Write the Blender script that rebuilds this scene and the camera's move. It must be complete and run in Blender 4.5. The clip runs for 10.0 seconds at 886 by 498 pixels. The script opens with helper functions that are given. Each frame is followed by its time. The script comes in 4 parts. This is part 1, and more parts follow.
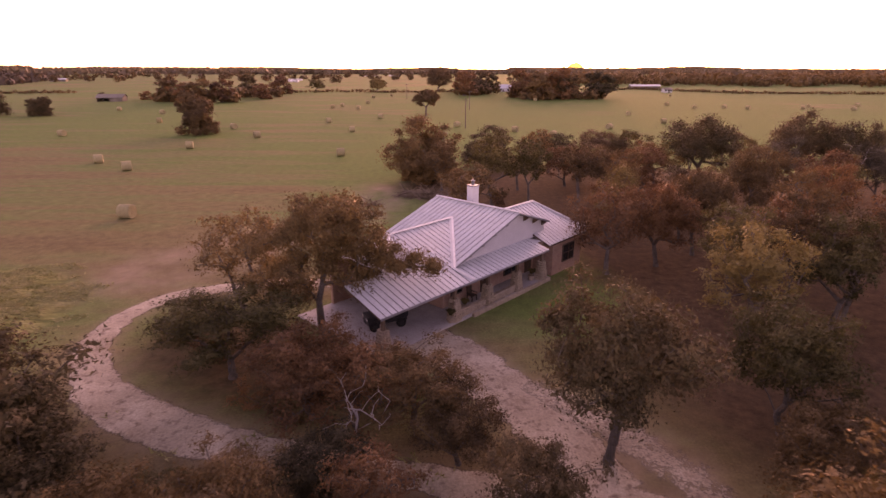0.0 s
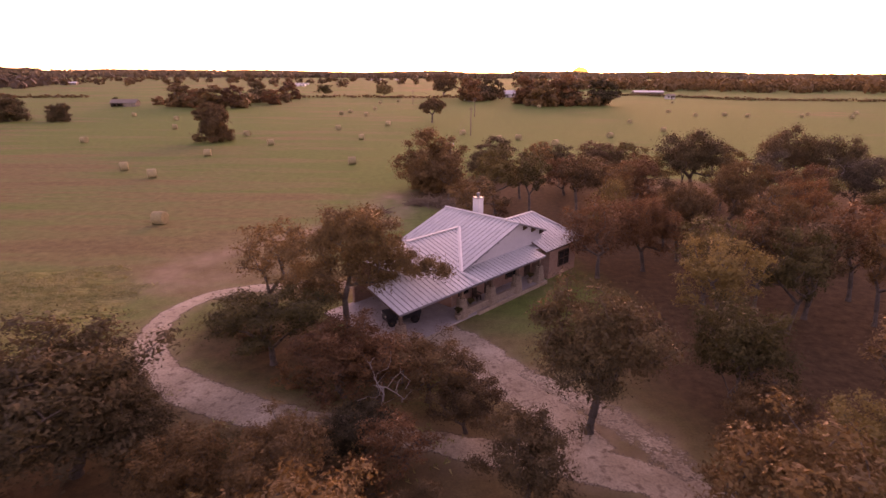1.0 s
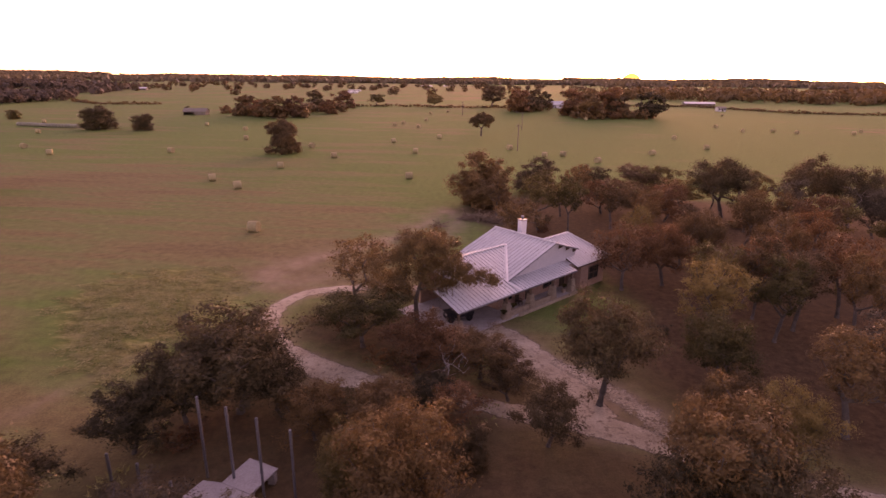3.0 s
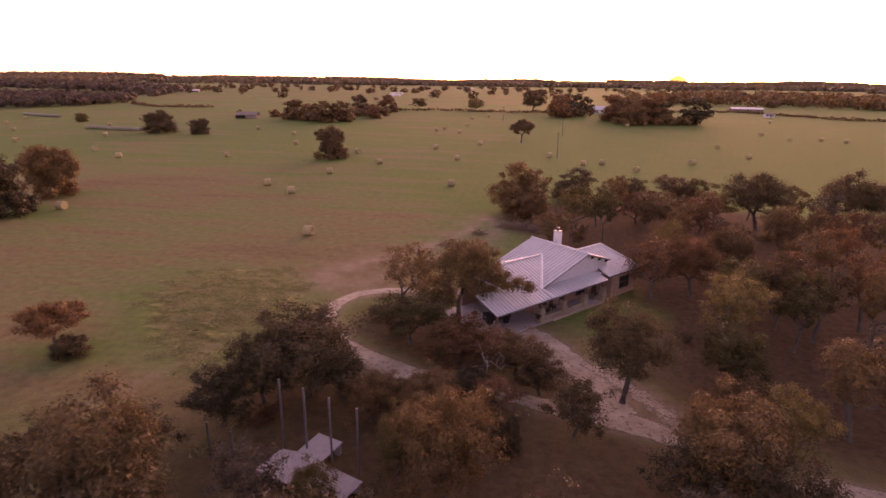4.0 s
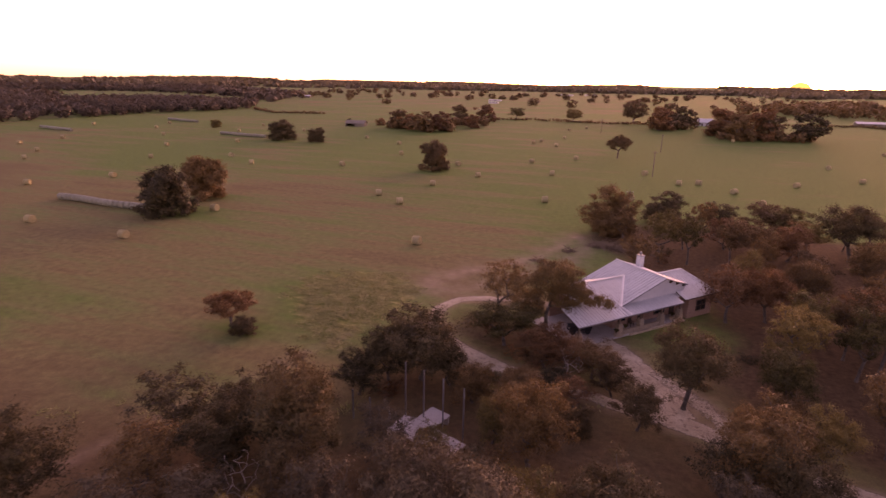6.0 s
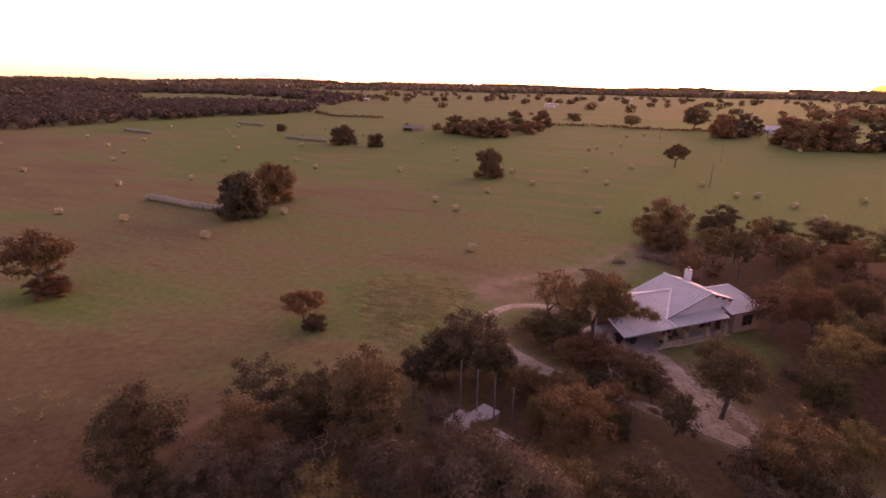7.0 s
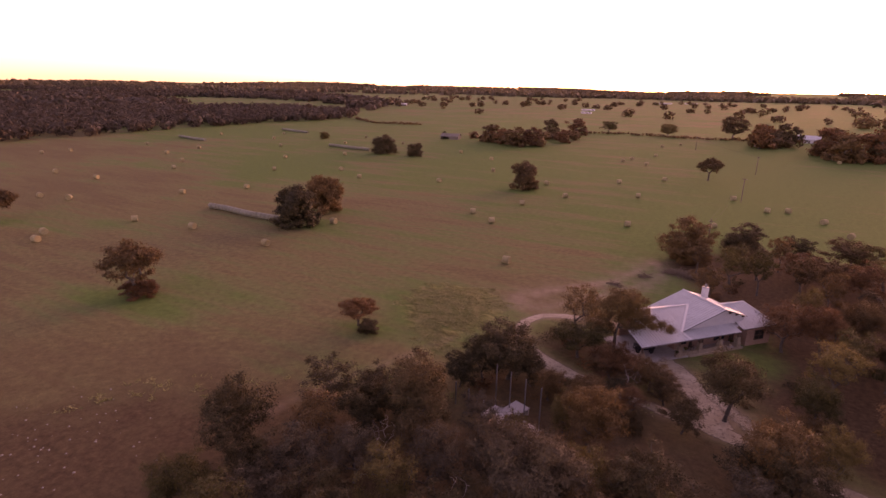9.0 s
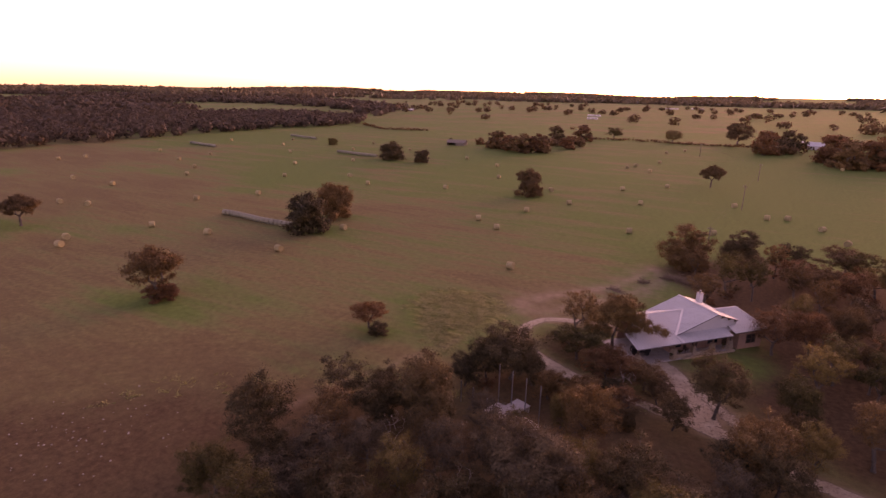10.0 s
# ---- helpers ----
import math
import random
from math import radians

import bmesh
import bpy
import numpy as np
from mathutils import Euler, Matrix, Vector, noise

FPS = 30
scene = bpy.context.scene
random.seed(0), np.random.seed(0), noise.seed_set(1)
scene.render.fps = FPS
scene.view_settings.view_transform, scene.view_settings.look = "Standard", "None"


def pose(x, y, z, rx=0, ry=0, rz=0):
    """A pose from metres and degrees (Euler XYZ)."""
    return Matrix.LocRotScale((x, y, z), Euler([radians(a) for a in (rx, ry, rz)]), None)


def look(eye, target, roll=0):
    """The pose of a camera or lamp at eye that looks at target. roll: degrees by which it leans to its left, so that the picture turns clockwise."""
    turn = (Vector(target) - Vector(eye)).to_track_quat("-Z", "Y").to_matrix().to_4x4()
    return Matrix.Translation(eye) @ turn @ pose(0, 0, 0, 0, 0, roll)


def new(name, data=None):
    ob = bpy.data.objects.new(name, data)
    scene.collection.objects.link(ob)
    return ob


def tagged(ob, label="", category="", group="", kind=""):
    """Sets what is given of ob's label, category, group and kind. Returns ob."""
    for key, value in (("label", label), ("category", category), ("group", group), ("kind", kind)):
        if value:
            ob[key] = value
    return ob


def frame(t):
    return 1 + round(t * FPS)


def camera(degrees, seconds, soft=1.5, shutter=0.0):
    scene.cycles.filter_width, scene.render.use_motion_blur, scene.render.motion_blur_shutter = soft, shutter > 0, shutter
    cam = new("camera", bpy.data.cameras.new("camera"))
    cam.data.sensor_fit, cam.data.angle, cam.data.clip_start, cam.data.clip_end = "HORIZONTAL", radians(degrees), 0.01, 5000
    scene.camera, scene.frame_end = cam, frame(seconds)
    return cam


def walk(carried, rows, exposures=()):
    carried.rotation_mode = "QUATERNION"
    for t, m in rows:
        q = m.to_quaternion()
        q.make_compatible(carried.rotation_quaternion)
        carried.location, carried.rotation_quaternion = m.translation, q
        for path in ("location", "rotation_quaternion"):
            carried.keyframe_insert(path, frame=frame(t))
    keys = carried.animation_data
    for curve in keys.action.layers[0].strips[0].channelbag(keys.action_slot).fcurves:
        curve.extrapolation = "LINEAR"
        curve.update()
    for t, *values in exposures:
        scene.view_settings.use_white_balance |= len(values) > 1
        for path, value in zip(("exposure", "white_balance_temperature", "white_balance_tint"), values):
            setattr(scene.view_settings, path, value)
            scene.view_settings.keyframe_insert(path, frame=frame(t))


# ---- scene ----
cam = camera(77.50, 10.0, 1.5, 0.4)
# seconds, eye x y z, yaw to the left, pitch, roll
ROWS = [
    (0, 0.024, -0.153, 16.417, -0.002, -18.011, 0.068),
    (0.5, -0.161, -2.631, 17.317, 0.126, -17.794, 0.136),
    (1, -0.354, -5.200, 18.301, 0.443, -17.695, 0.255),
    (1.5, -0.561, -7.796, 19.297, 1.285, -17.519, 0.320),
    (2, -0.759, -10.355, 20.332, 2.233, -17.415, 0.370),
    (3.5, -0.981, -18.214, 23.606, 7.054, -17.175, 0.678),
    (4, -0.898, -20.736, 24.784, 9.191, -17.140, 0.714),
    (4.5, -0.747, -23.269, 25.959, 11.369, -17.078, 0.845),
    (5, -0.497, -25.813, 27.094, 13.460, -17.005, 0.860),
    (5.5, -0.171, -28.291, 28.154, 15.883, -16.906, 0.937),
    (7, 1.533, -35.739, 31.833, 24.412, -16.754, 1.083),
    (7.5, 2.160, -37.988, 32.968, 25.936, -16.628, 1.072),
    (8, 2.796, -40.171, 34.216, 26.957, -16.649, 1.124),
    (8.5, 3.547, -42.253, 35.406, 27.605, -16.648, 1.129),
    (9, 4.422, -44.246, 36.484, 28.026, -16.564, 1.104),
    (9.5, 5.372, -46.150, 37.419, 28.369, -16.407, 1.122),
    (10, 6.365, -48.060, 38.172, 28.685, -16.142, 1.103),
]


def eye_pose(x, y, z, yaw, pitch, roll):
    return pose(x, y, z, 0, 0, yaw) @ pose(0, 0, 0, 90 + pitch, 0, 0) @ pose(0, 0, 0, 0, 0, roll)


walk(cam, [(t, eye_pose(*row)) for t, *row in ROWS], [(0.0, 2.2, 12300, 89), (4.5, 1.92, 12000, 91), (10.0, 1.66, 11600, 94)])

# ---- light ----
SUN_AZ, SUN_EL = 12.8, 1.6  # degrees clockwise from +y, degrees up
world = bpy.data.worlds.new("world")
scene.world = world
world.use_nodes = True
wn = world.node_tree
sky = wn.nodes.new("ShaderNodeTexSky")
sky.sky_type = "NISHITA"
sky.sun_disc = False
sky.sun_elevation, sky.sun_rotation = radians(SUN_EL + 9), radians(SUN_AZ)
sky.air_density, sky.dust_density, sky.ozone_density = 0.7, 0.7, 1.0
wn.links.new(sky.outputs[0], wn.nodes["Background"].inputs[0])
wn.nodes["Background"].inputs[1].default_value = 0.15
sun = new("sun", bpy.data.lights.new("sun", "SUN"))
sun.data.energy, sun.data.angle, sun.data.color = 0.22, radians(2.0), (1.0, 0.62, 0.4)
az, el = radians(SUN_AZ), radians(SUN_EL)
SUN_WAY = Vector((math.sin(az) * math.cos(el), math.cos(az) * math.cos(el), math.sin(el)))
sun.matrix_world = look(SUN_WAY * 100, (0, 0, 0))


# ---- materials ----
def material(name, rough=0.8, metal=0.0):
    m = bpy.data.materials.new(name)
    m.use_nodes = True
    b = m.node_tree.nodes["Principled BSDF"]
    b.inputs["Roughness"].default_value = rough
    b.inputs["Metallic"].default_value = metal
    b.inputs["Specular IOR Level"].default_value = 0.3
    return m, m.node_tree, b


def nd(tree, kind, **values):
    n = tree.nodes.new(kind)
    for key, v in values.items():
        key = key.replace("_", " ")
        if key in n.inputs:
            n.inputs[key].default_value = v
    return n


def noise_tex(tree, scale, detail=4.0, rough=0.55, where=None):
    n = nd(tree, "ShaderNodeTexNoise", Scale=scale, Detail=detail, Roughness=rough)
    if where is not None:
        tree.links.new(where, n.inputs["Vector"])
    return n.outputs["Fac"]


def ramp(tree, fac, stops):
    r = tree.nodes.new("ShaderNodeValToRGB")
    e = r.color_ramp.elements
    while len(e) < len(stops):
        e.new(0.5)
    for el_, (p, c) in zip(e, stops):
        el_.position, el_.color = p, (*c, 1)
    tree.links.new(fac, r.inputs[0])
    return r.outputs[0]


def mix(tree, fac, a, b, blend="MIX"):
    n = tree.nodes.new("ShaderNodeMix")
    n.data_type, n.blend_type = "RGBA", blend
    for sock, v in ((0, fac), (6, a), (7, b)):
        if isinstance(v, (int, float)):
            n.inputs[sock].default_value = v
        elif isinstance(v, tuple):
            n.inputs[sock].default_value = (*v, 1)
        else:
            tree.links.new(v, n.inputs[sock])
    return n.outputs[2]


def math_node(tree, op, a, b=0.0):
    n = tree.nodes.new("ShaderNodeMath")
    n.operation = op
    for k, v in enumerate((a, b)):
        if isinstance(v, (int, float)):
            n.inputs[k].default_value = v
        else:
            tree.links.new(v, n.inputs[k])
    return n.outputs[0]


def bump(tree, bsdf, height, strength=0.3, distance=0.05):
    n = nd(tree, "ShaderNodeBump", Strength=strength, Distance=distance)
    tree.links.new(height, n.inputs["Height"])
    tree.links.new(n.outputs[0], bsdf.inputs["Normal"])


def coords(tree, kind="Object", scale=(1, 1, 1), turn=0.0):
    c = tree.nodes.new("ShaderNodeTexCoord")
    m = tree.nodes.new("ShaderNodeMapping")
    m.inputs["Scale"].default_value = scale
    m.inputs["Rotation"].default_value = (0, 0, radians(turn))
    tree.links.new(c.outputs[kind], m.inputs[0])
    return m.outputs[0]


def surface(name, dark, light, scale=4.0, rough=0.8, metal=0.0, relief=0.2, distance=0.03, fine=30.0, random_tint=0.0, stretch=(1, 1, 1)):
    """Two scales of noise between two colours, with a fine relief."""
    m, tree, b = material(name, rough, metal)
    at = coords(tree, "Object", stretch)
    big, small = noise_tex(tree, scale, 5, 0.6, at), noise_tex(tree, fine, 3, 0.6, at)
    c = ramp(tree, big, [(0.3, dark), (0.7, light)])
    c = mix(tree, 0.35, c, ramp(tree, small, [(0.3, tuple(v * 0.6 for v in dark)), (0.7, tuple(min(1, v * 1.25) for v in light))]))
    if random_tint:
        info = tree.nodes.new("ShaderNodeObjectInfo")
        c = mix(tree, random_tint, c, ramp(tree, info.outputs["Random"], [(0.0, tuple(v * 0.6 for v in dark)), (1.0, light)]))
    tree.links.new(c, b.inputs["Base Color"])
    bump(tree, b, small, relief, distance)
    return m


def leaf_material(name, a, b_, c_):
    """Leaves: the colour varies from tree to tree, from clump to clump and from leaf to leaf, and light passes through."""
    m, tree, b = material(name, 0.65)
    info = tree.nodes.new("ShaderNodeObjectInfo")
    geo = tree.nodes.new("ShaderNodeNewGeometry")
    at = coords(tree, "Object")
    clump = noise_tex(tree, 0.55, 2, 0.5, at)
    f = math_node(tree, "ADD", math_node(tree, "MULTIPLY", geo.outputs["Random Per Island"], 0.25), math_node(tree, "MULTIPLY", clump, 0.85))
    f = math_node(tree, "ADD", f, math_node(tree, "MULTIPLY", math_node(tree, "SUBTRACT", info.outputs["Random"], 0.5), 0.45))
    col = ramp(tree, f, [(0.25, a), (0.55, b_), (0.85, c_)])
    tree.links.new(col, b.inputs["Base Color"])
    tr = tree.nodes.new("ShaderNodeBsdfTranslucent")
    tree.links.new(col, tr.inputs[0])
    mx = tree.nodes.new("ShaderNodeMixShader")
    mx.inputs[0].default_value = 0.32
    out = tree.nodes["Material Output"]
    tree.links.new(b.outputs[0], mx.inputs[1])
    tree.links.new(tr.outputs[0], mx.inputs[2])
    tree.links.new(mx.outputs[0], out.inputs[0])
    return m


LEAF = {
    "olive": leaf_material("olive_leaves", (0.053, 0.046, 0.014), (0.110, 0.087, 0.029), (0.165, 0.116, 0.040)),
    "brown": leaf_material("brown_leaves", (0.064, 0.041, 0.018), (0.124, 0.075, 0.031), (0.184, 0.105, 0.039)),
    "rust": leaf_material("rust_leaves", (0.086, 0.042, 0.019), (0.165, 0.078, 0.033), (0.228, 0.112, 0.043)),
    "dark": leaf_material("dark_leaves", (0.037, 0.031, 0.013), (0.073, 0.055, 0.024), (0.120, 0.079, 0.036)),
    "gold": leaf_material("gold_leaves", (0.082, 0.068, 0.023), (0.158, 0.116, 0.040), (0.218, 0.150, 0.050)),
    "amber": leaf_material("amber_leaves", (0.072, 0.048, 0.018), (0.150, 0.093, 0.036), (0.212, 0.124, 0.045)),
    "grey": leaf_material("grey_leaves", (0.048, 0.040, 0.027), (0.094, 0.074, 0.047), (0.138, 0.102, 0.060)),
}
# far canopy's leaf tone, narrow in range, lightened to put haze into the colour
HAZED_WOODS_LEAVES = leaf_material("hazed_woods_leaves", (0.046, 0.035, 0.025), (0.070, 0.052, 0.036), (0.098, 0.070, 0.048))
BARK = surface("bark", (0.05, 0.04, 0.032), (0.13, 0.11, 0.09), 3, 0.95, 0, 0.6, 0.05, 14, stretch=(1, 1, 0.3))
PALE_BARK = surface("pale_bark", (0.17, 0.15, 0.13), (0.33, 0.29, 0.26), 3, 0.9, 0, 0.4, 0.04, 14, stretch=(1, 1, 0.3))
METAL_ROOF = surface("galvanised_roof", (0.37, 0.40, 0.405), (0.49, 0.53, 0.535), 0.7, 0.48, 0.15, 0.05, 0.01, 9, 0.12)
TRIM_METAL = surface("pale_trim_metal", (0.52, 0.53, 0.51), (0.64, 0.65, 0.63), 2, 0.45, 0.1, 0.05, 0.01)
GABLE = surface("gable_board", (0.400, 0.400, 0.400), (0.496, 0.496, 0.496), 1.2, 0.7, 0, 0.1, 0.02)
CONCRETE = surface("concrete", (0.288, 0.264, 0.248), (0.416, 0.392, 0.368), 0.8, 0.85, 0, 0.15, 0.01, 12)
STONE = surface("stone", (0.24, 0.18, 0.13), (0.45, 0.36, 0.27), 3.2, 0.9, 0, 0.8, 0.06, 11)
DARK_WOOD = surface("dark_wood", (0.05, 0.03, 0.02), (0.11, 0.07, 0.045), 3, 0.7, 0, 0.2, 0.01, 20)
POST_WOOD = surface("post_wood", (0.14, 0.09, 0.06), (0.25, 0.17, 0.12), 3, 0.75, 0, 0.2, 0.01, 20)
BLACK = surface("black_plastic", (0.012, 0.012, 0.013), (0.03, 0.03, 0.032), 3, 0.55, 0, 0.1, 0.01)
RUBBER = surface("rubber", (0.012, 0.012, 0.012), (0.028, 0.026, 0.024), 6, 0.9, 0, 0.3, 0.01)
WHITE_PAINT = surface("white_stucco", (0.462, 0.462, 0.476), (0.558, 0.558, 0.571), 1.5, 0.7, 0, 0.15, 0.01, 25)
STEEL = surface("galvanised_steel", (0.15, 0.155, 0.165), (0.23, 0.235, 0.25), 2, 0.45, 0.6, 0.05, 0.01)
WEATHERED = surface("weathered_boards", (0.115, 0.098, 0.08), (0.215, 0.188, 0.155), 1.0, 0.9, 0, 0.3, 0.02, 8, stretch=(1, 1, 0.2))
HAY = surface("hay", (0.205, 0.168, 0.082), (0.35, 0.295, 0.162), 2.5, 0.95, 0, 0.7, 0.05, 22, 0.25)
WRAP = surface("pale_wrap", (0.125, 0.128, 0.09), (0.195, 0.195, 0.143), 2, 0.55, 0, 0.2, 0.02, 10, 0.2)
BRUSH = surface("dead_wood", (0.11, 0.075, 0.05), (0.25, 0.18, 0.125), 3, 0.95, 0, 0.4, 0.03, 14)
POLE_WOOD = surface("pole_wood", (0.09, 0.07, 0.055), (0.17, 0.14, 0.11), 2, 0.9, 0, 0.3, 0.02, 14, stretch=(1, 1, 0.2))


def brick_material():
    m, tree, b = material("brick_wall", 0.9)
    at = coords(tree, "Object")
    sep, comb = tree.nodes.new("ShaderNodeSeparateXYZ"), tree.nodes.new("ShaderNodeCombineXYZ")
    tree.links.new(at, sep.inputs[0])
    tree.links.new(math_node(tree, "ADD", sep.outputs[0], sep.outputs[1]), comb.inputs[0])
    tree.links.new(sep.outputs[2], comb.inputs[1])
    br = nd(tree, "ShaderNodeTexBrick", Scale=1.0, Color1=(0.34, 0.18, 0.13, 1), Color2=(0.44, 0.26, 0.19, 1), Mortar=(0.4, 0.33, 0.28, 1), Mortar_Size=0.012, Brick_Width=0.24, Row_Height=0.085)
    tree.links.new(comb.outputs[0], br.inputs["Vector"])
    c = mix(tree, 0.5, br.outputs["Color"], ramp(tree, noise_tex(tree, 2.2, 5, 0.6, at), [(0.3, (0.25, 0.13, 0.095)), (0.7, (0.42, 0.25, 0.18))]))
    tree.links.new(c, b.inputs["Base Color"])
    bump(tree, b, br.outputs["Fac"], -0.4, 0.01)
    return m


BRICK = brick_material()


def glass_material():
    m, tree, b = material("window_glass", 0.05)
    b.inputs["Base Color"].default_value = (0.02, 0.022, 0.025, 1)
    b.inputs["Specular IOR Level"].default_value = 0.5
    return m


GLASS = glass_material()


def ground_material():
    m, tree, b = material("meadow_ground", 1.0)
    b.inputs["Specular IOR Level"].default_value = 0.05
    at = coords(tree, "Object")
    zone = tree.nodes.new("ShaderNodeVertexColor")
    zone.layer_name = "zone"
    sep = tree.nodes.new("ShaderNodeSeparateColor")
    tree.links.new(zone.outputs[0], sep.inputs[0])
    large = noise_tex(tree, 0.013, 6, 0.62, at)
    streak = noise_tex(tree, 0.05, 5, 0.6, coords(tree, "Object", (0.5, 2.2, 1), 12))
    rows_ = noise_tex(tree, 0.35, 3, 0.6, coords(tree, "Object", (0.08, 1.6, 1), 12))
    fine, tiny = noise_tex(tree, 0.9, 6, 0.7, at), noise_tex(tree, 7.0, 4, 0.7, at)
    g = math_node(tree, "ADD", math_node(tree, "MULTIPLY", large, 1.3), math_node(tree, "SUBTRACT", math_node(tree, "MULTIPLY", streak, 1.2), 0.15))
    g = math_node(tree, "ADD", g, math_node(tree, "MULTIPLY", rows_, 0.25))
    wave = nd(tree, "ShaderNodeTexWave", Scale=0.09, Distortion=14.0, Detail=4.0, Detail_Scale=0.35)
    tree.links.new(coords(tree, "Object", (0.35, 1.0, 1), 100), wave.inputs["Vector"])
    g = math_node(tree, "ADD", g, math_node(tree, "MULTIPLY", math_node(tree, "SUBTRACT", wave.outputs["Fac"], 0.5), 0.06))
    g = math_node(tree, "ADD", g, math_node(tree, "ADD", math_node(tree, "MULTIPLY", fine, 0.13), 0.06))
    g = math_node(tree, "ADD", g, math_node(tree, "SUBTRACT", sep.outputs[1], 1.2))
    grass = ramp(tree, g, [(0.26, (0.156, 0.116, 0.057)), (0.44, (0.17, 0.139, 0.064)), (0.58, (0.142, 0.152, 0.062)), (0.78, (0.098, 0.155, 0.046))])
    grass = mix(tree, 0.8, grass, ramp(tree, fine, [(0.3, (0.68, 0.68, 0.66)), (0.7, (1.24, 1.24, 1.24))]), "MULTIPLY")
    grass = mix(tree, 0.85, grass, ramp(tree, tiny, [(0.3, (0.6, 0.6, 0.6)), (0.7, (1.3, 1.3, 1.3))]), "MULTIPLY")
    litter = ramp(tree, noise_tex(tree, 1.3, 6, 0.75, at), [(0.3, (0.052, 0.031, 0.018)), (0.55, (0.1, 0.06, 0.034)), (0.8, (0.165, 0.103, 0.058))])
    rough = ramp(tree, noise_tex(tree, 0.8, 6, 0.75, coords(tree, "Object", (0.5, 1.5, 1), -20)), [(0.40, (0.066, 0.08, 0.024)), (0.5, (0.15, 0.16, 0.05)), (0.62, (0.31, 0.27, 0.115))])
    bare = ramp(tree, noise_tex(tree, 0.5, 6, 0.7, at), [(0.3, (0.208, 0.144, 0.096)), (0.7, (0.336, 0.248, 0.176))])
    ragged = math_node(tree, "MULTIPLY", math_node(tree, "SUBTRACT", noise_tex(tree, 0.22, 6, 0.7, at), 0.5), 1.6)

    def edge(sock):
        f = math_node(tree, "ADD", sock, math_node(tree, "MULTIPLY", ragged, math_node(tree, "MULTIPLY", sock, math_node(tree, "MULTIPLY", math_node(tree, "SUBTRACT", 1.0, sock), 4.0))))
        n = tree.nodes.new("ShaderNodeClamp")
        tree.links.new(f, n.inputs[0])
        return n.outputs[0]

    c = mix(tree, edge(zone.outputs[1]), grass, rough)
    c = mix(tree, edge(sep.outputs[0]), c, litter)
    c = mix(tree, edge(sep.outputs[2]), c, bare)
    tree.links.new(c, b.inputs["Base Color"])
    bump(tree, b, math_node(tree, "ADD", fine, tiny), 0.4, 0.1)
    return m


GROUND = ground_material()


def gravel_material():
    """Pale caliche gravel that thins out raggedly towards its edges, with drifts of leaves."""
    m, tree, b = material("pale_gravel", 0.95)
    at = coords(tree, "Object")
    cover = tree.nodes.new("ShaderNodeVertexColor")
    cover.layer_name = "cover"
    sep = tree.nodes.new("ShaderNodeSeparateColor")
    tree.links.new(cover.outputs[0], sep.inputs[0])
    big, mid_, small = noise_tex(tree, 0.4, 5, 0.6, at), noise_tex(tree, 1.6, 6, 0.7, at), noise_tex(tree, 9.0, 4, 0.65, at)
    c = ramp(tree, big, [(0.3, (0.25, 0.195, 0.135)), (0.7, (0.48, 0.41, 0.31))])
    c = mix(tree, 0.75, c, ramp(tree, small, [(0.3, (0.62, 0.6, 0.58)), (0.7, (1.25, 1.25, 1.25))]), "MULTIPLY")
    c = mix(tree, ramp(tree, mid_, [(0.5, (0, 0, 0)), (0.66, (0.85, 0.85, 0.85))]), c, (0.115, 0.072, 0.047))
    tree.links.new(c, b.inputs["Base Color"])
    bump(tree, b, math_node(tree, "ADD", small, mid_), 0.6, 0.04)
    n = math_node(tree, "SUBTRACT", math_node(tree, "ADD", math_node(tree, "MULTIPLY", mid_, 1.1), math_node(tree, "MULTIPLY", small, 0.5)), 0.8)
    a = math_node(tree, "MULTIPLY", math_node(tree, "SUBTRACT", math_node(tree, "ADD", sep.outputs[0], n), 0.3), 4.0)
    clamp = tree.nodes.new("ShaderNodeClamp")
    tree.links.new(a, clamp.inputs[0])
    tree.links.new(clamp.outputs[0], b.inputs["Alpha"])
    return m


GRAVEL = gravel_material()


def glow_material():
    m, tree, b = material("sun_glow", 1.0)
    b.inputs["Base Color"].default_value = (0, 0, 0, 1)
    b.inputs["Emission Color"].default_value = (1.0, 0.72, 0.2, 1)
    b.inputs["Emission Strength"].default_value = 0.5
    return m


# ---- building blocks ----
def mesh_of(name, verts, faces, mat, smooth=False):
    me = bpy.data.meshes.new(name)
    if isinstance(faces, np.ndarray):
        n, k = faces.shape
        me.vertices.add(len(verts))
        me.vertices.foreach_set("co", np.asarray(verts, np.float32).reshape(-1))
        me.loops.add(n * k)
        me.loops.foreach_set("vertex_index", faces.reshape(-1).astype(np.int32))
        me.polygons.add(n)
        me.polygons.foreach_set("loop_start", np.arange(n) * k)
        me.update(calc_edges=True)
    else:
        me.from_pydata([tuple(v) for v in verts], [], [tuple(f) for f in faces])
    me.materials.append(mat)
    if smooth:
        me.polygons.foreach_set("use_smooth", [True] * len(me.polygons))
    me.update()
    return me


def part(name, bm, mat, parent, label=""):
    """One mesh object under a thing or a part. bm: a bmesh or a mesh."""
    if isinstance(bm, bmesh.types.BMesh):
        me = bpy.data.meshes.new(name)
        bm.to_mesh(me)
        bm.free()
        me.materials.append(mat)
    else:
        me = bm
    ob = new(name, me)
    ob.parent = parent
    return tagged(ob, label)


def thing(name, m, label, category, group="", kind=""):
    ob = new(name)
    ob.empty_display_size = 0.3
    ob.matrix_basis = m
    return tagged(ob, label, category, group, kind)


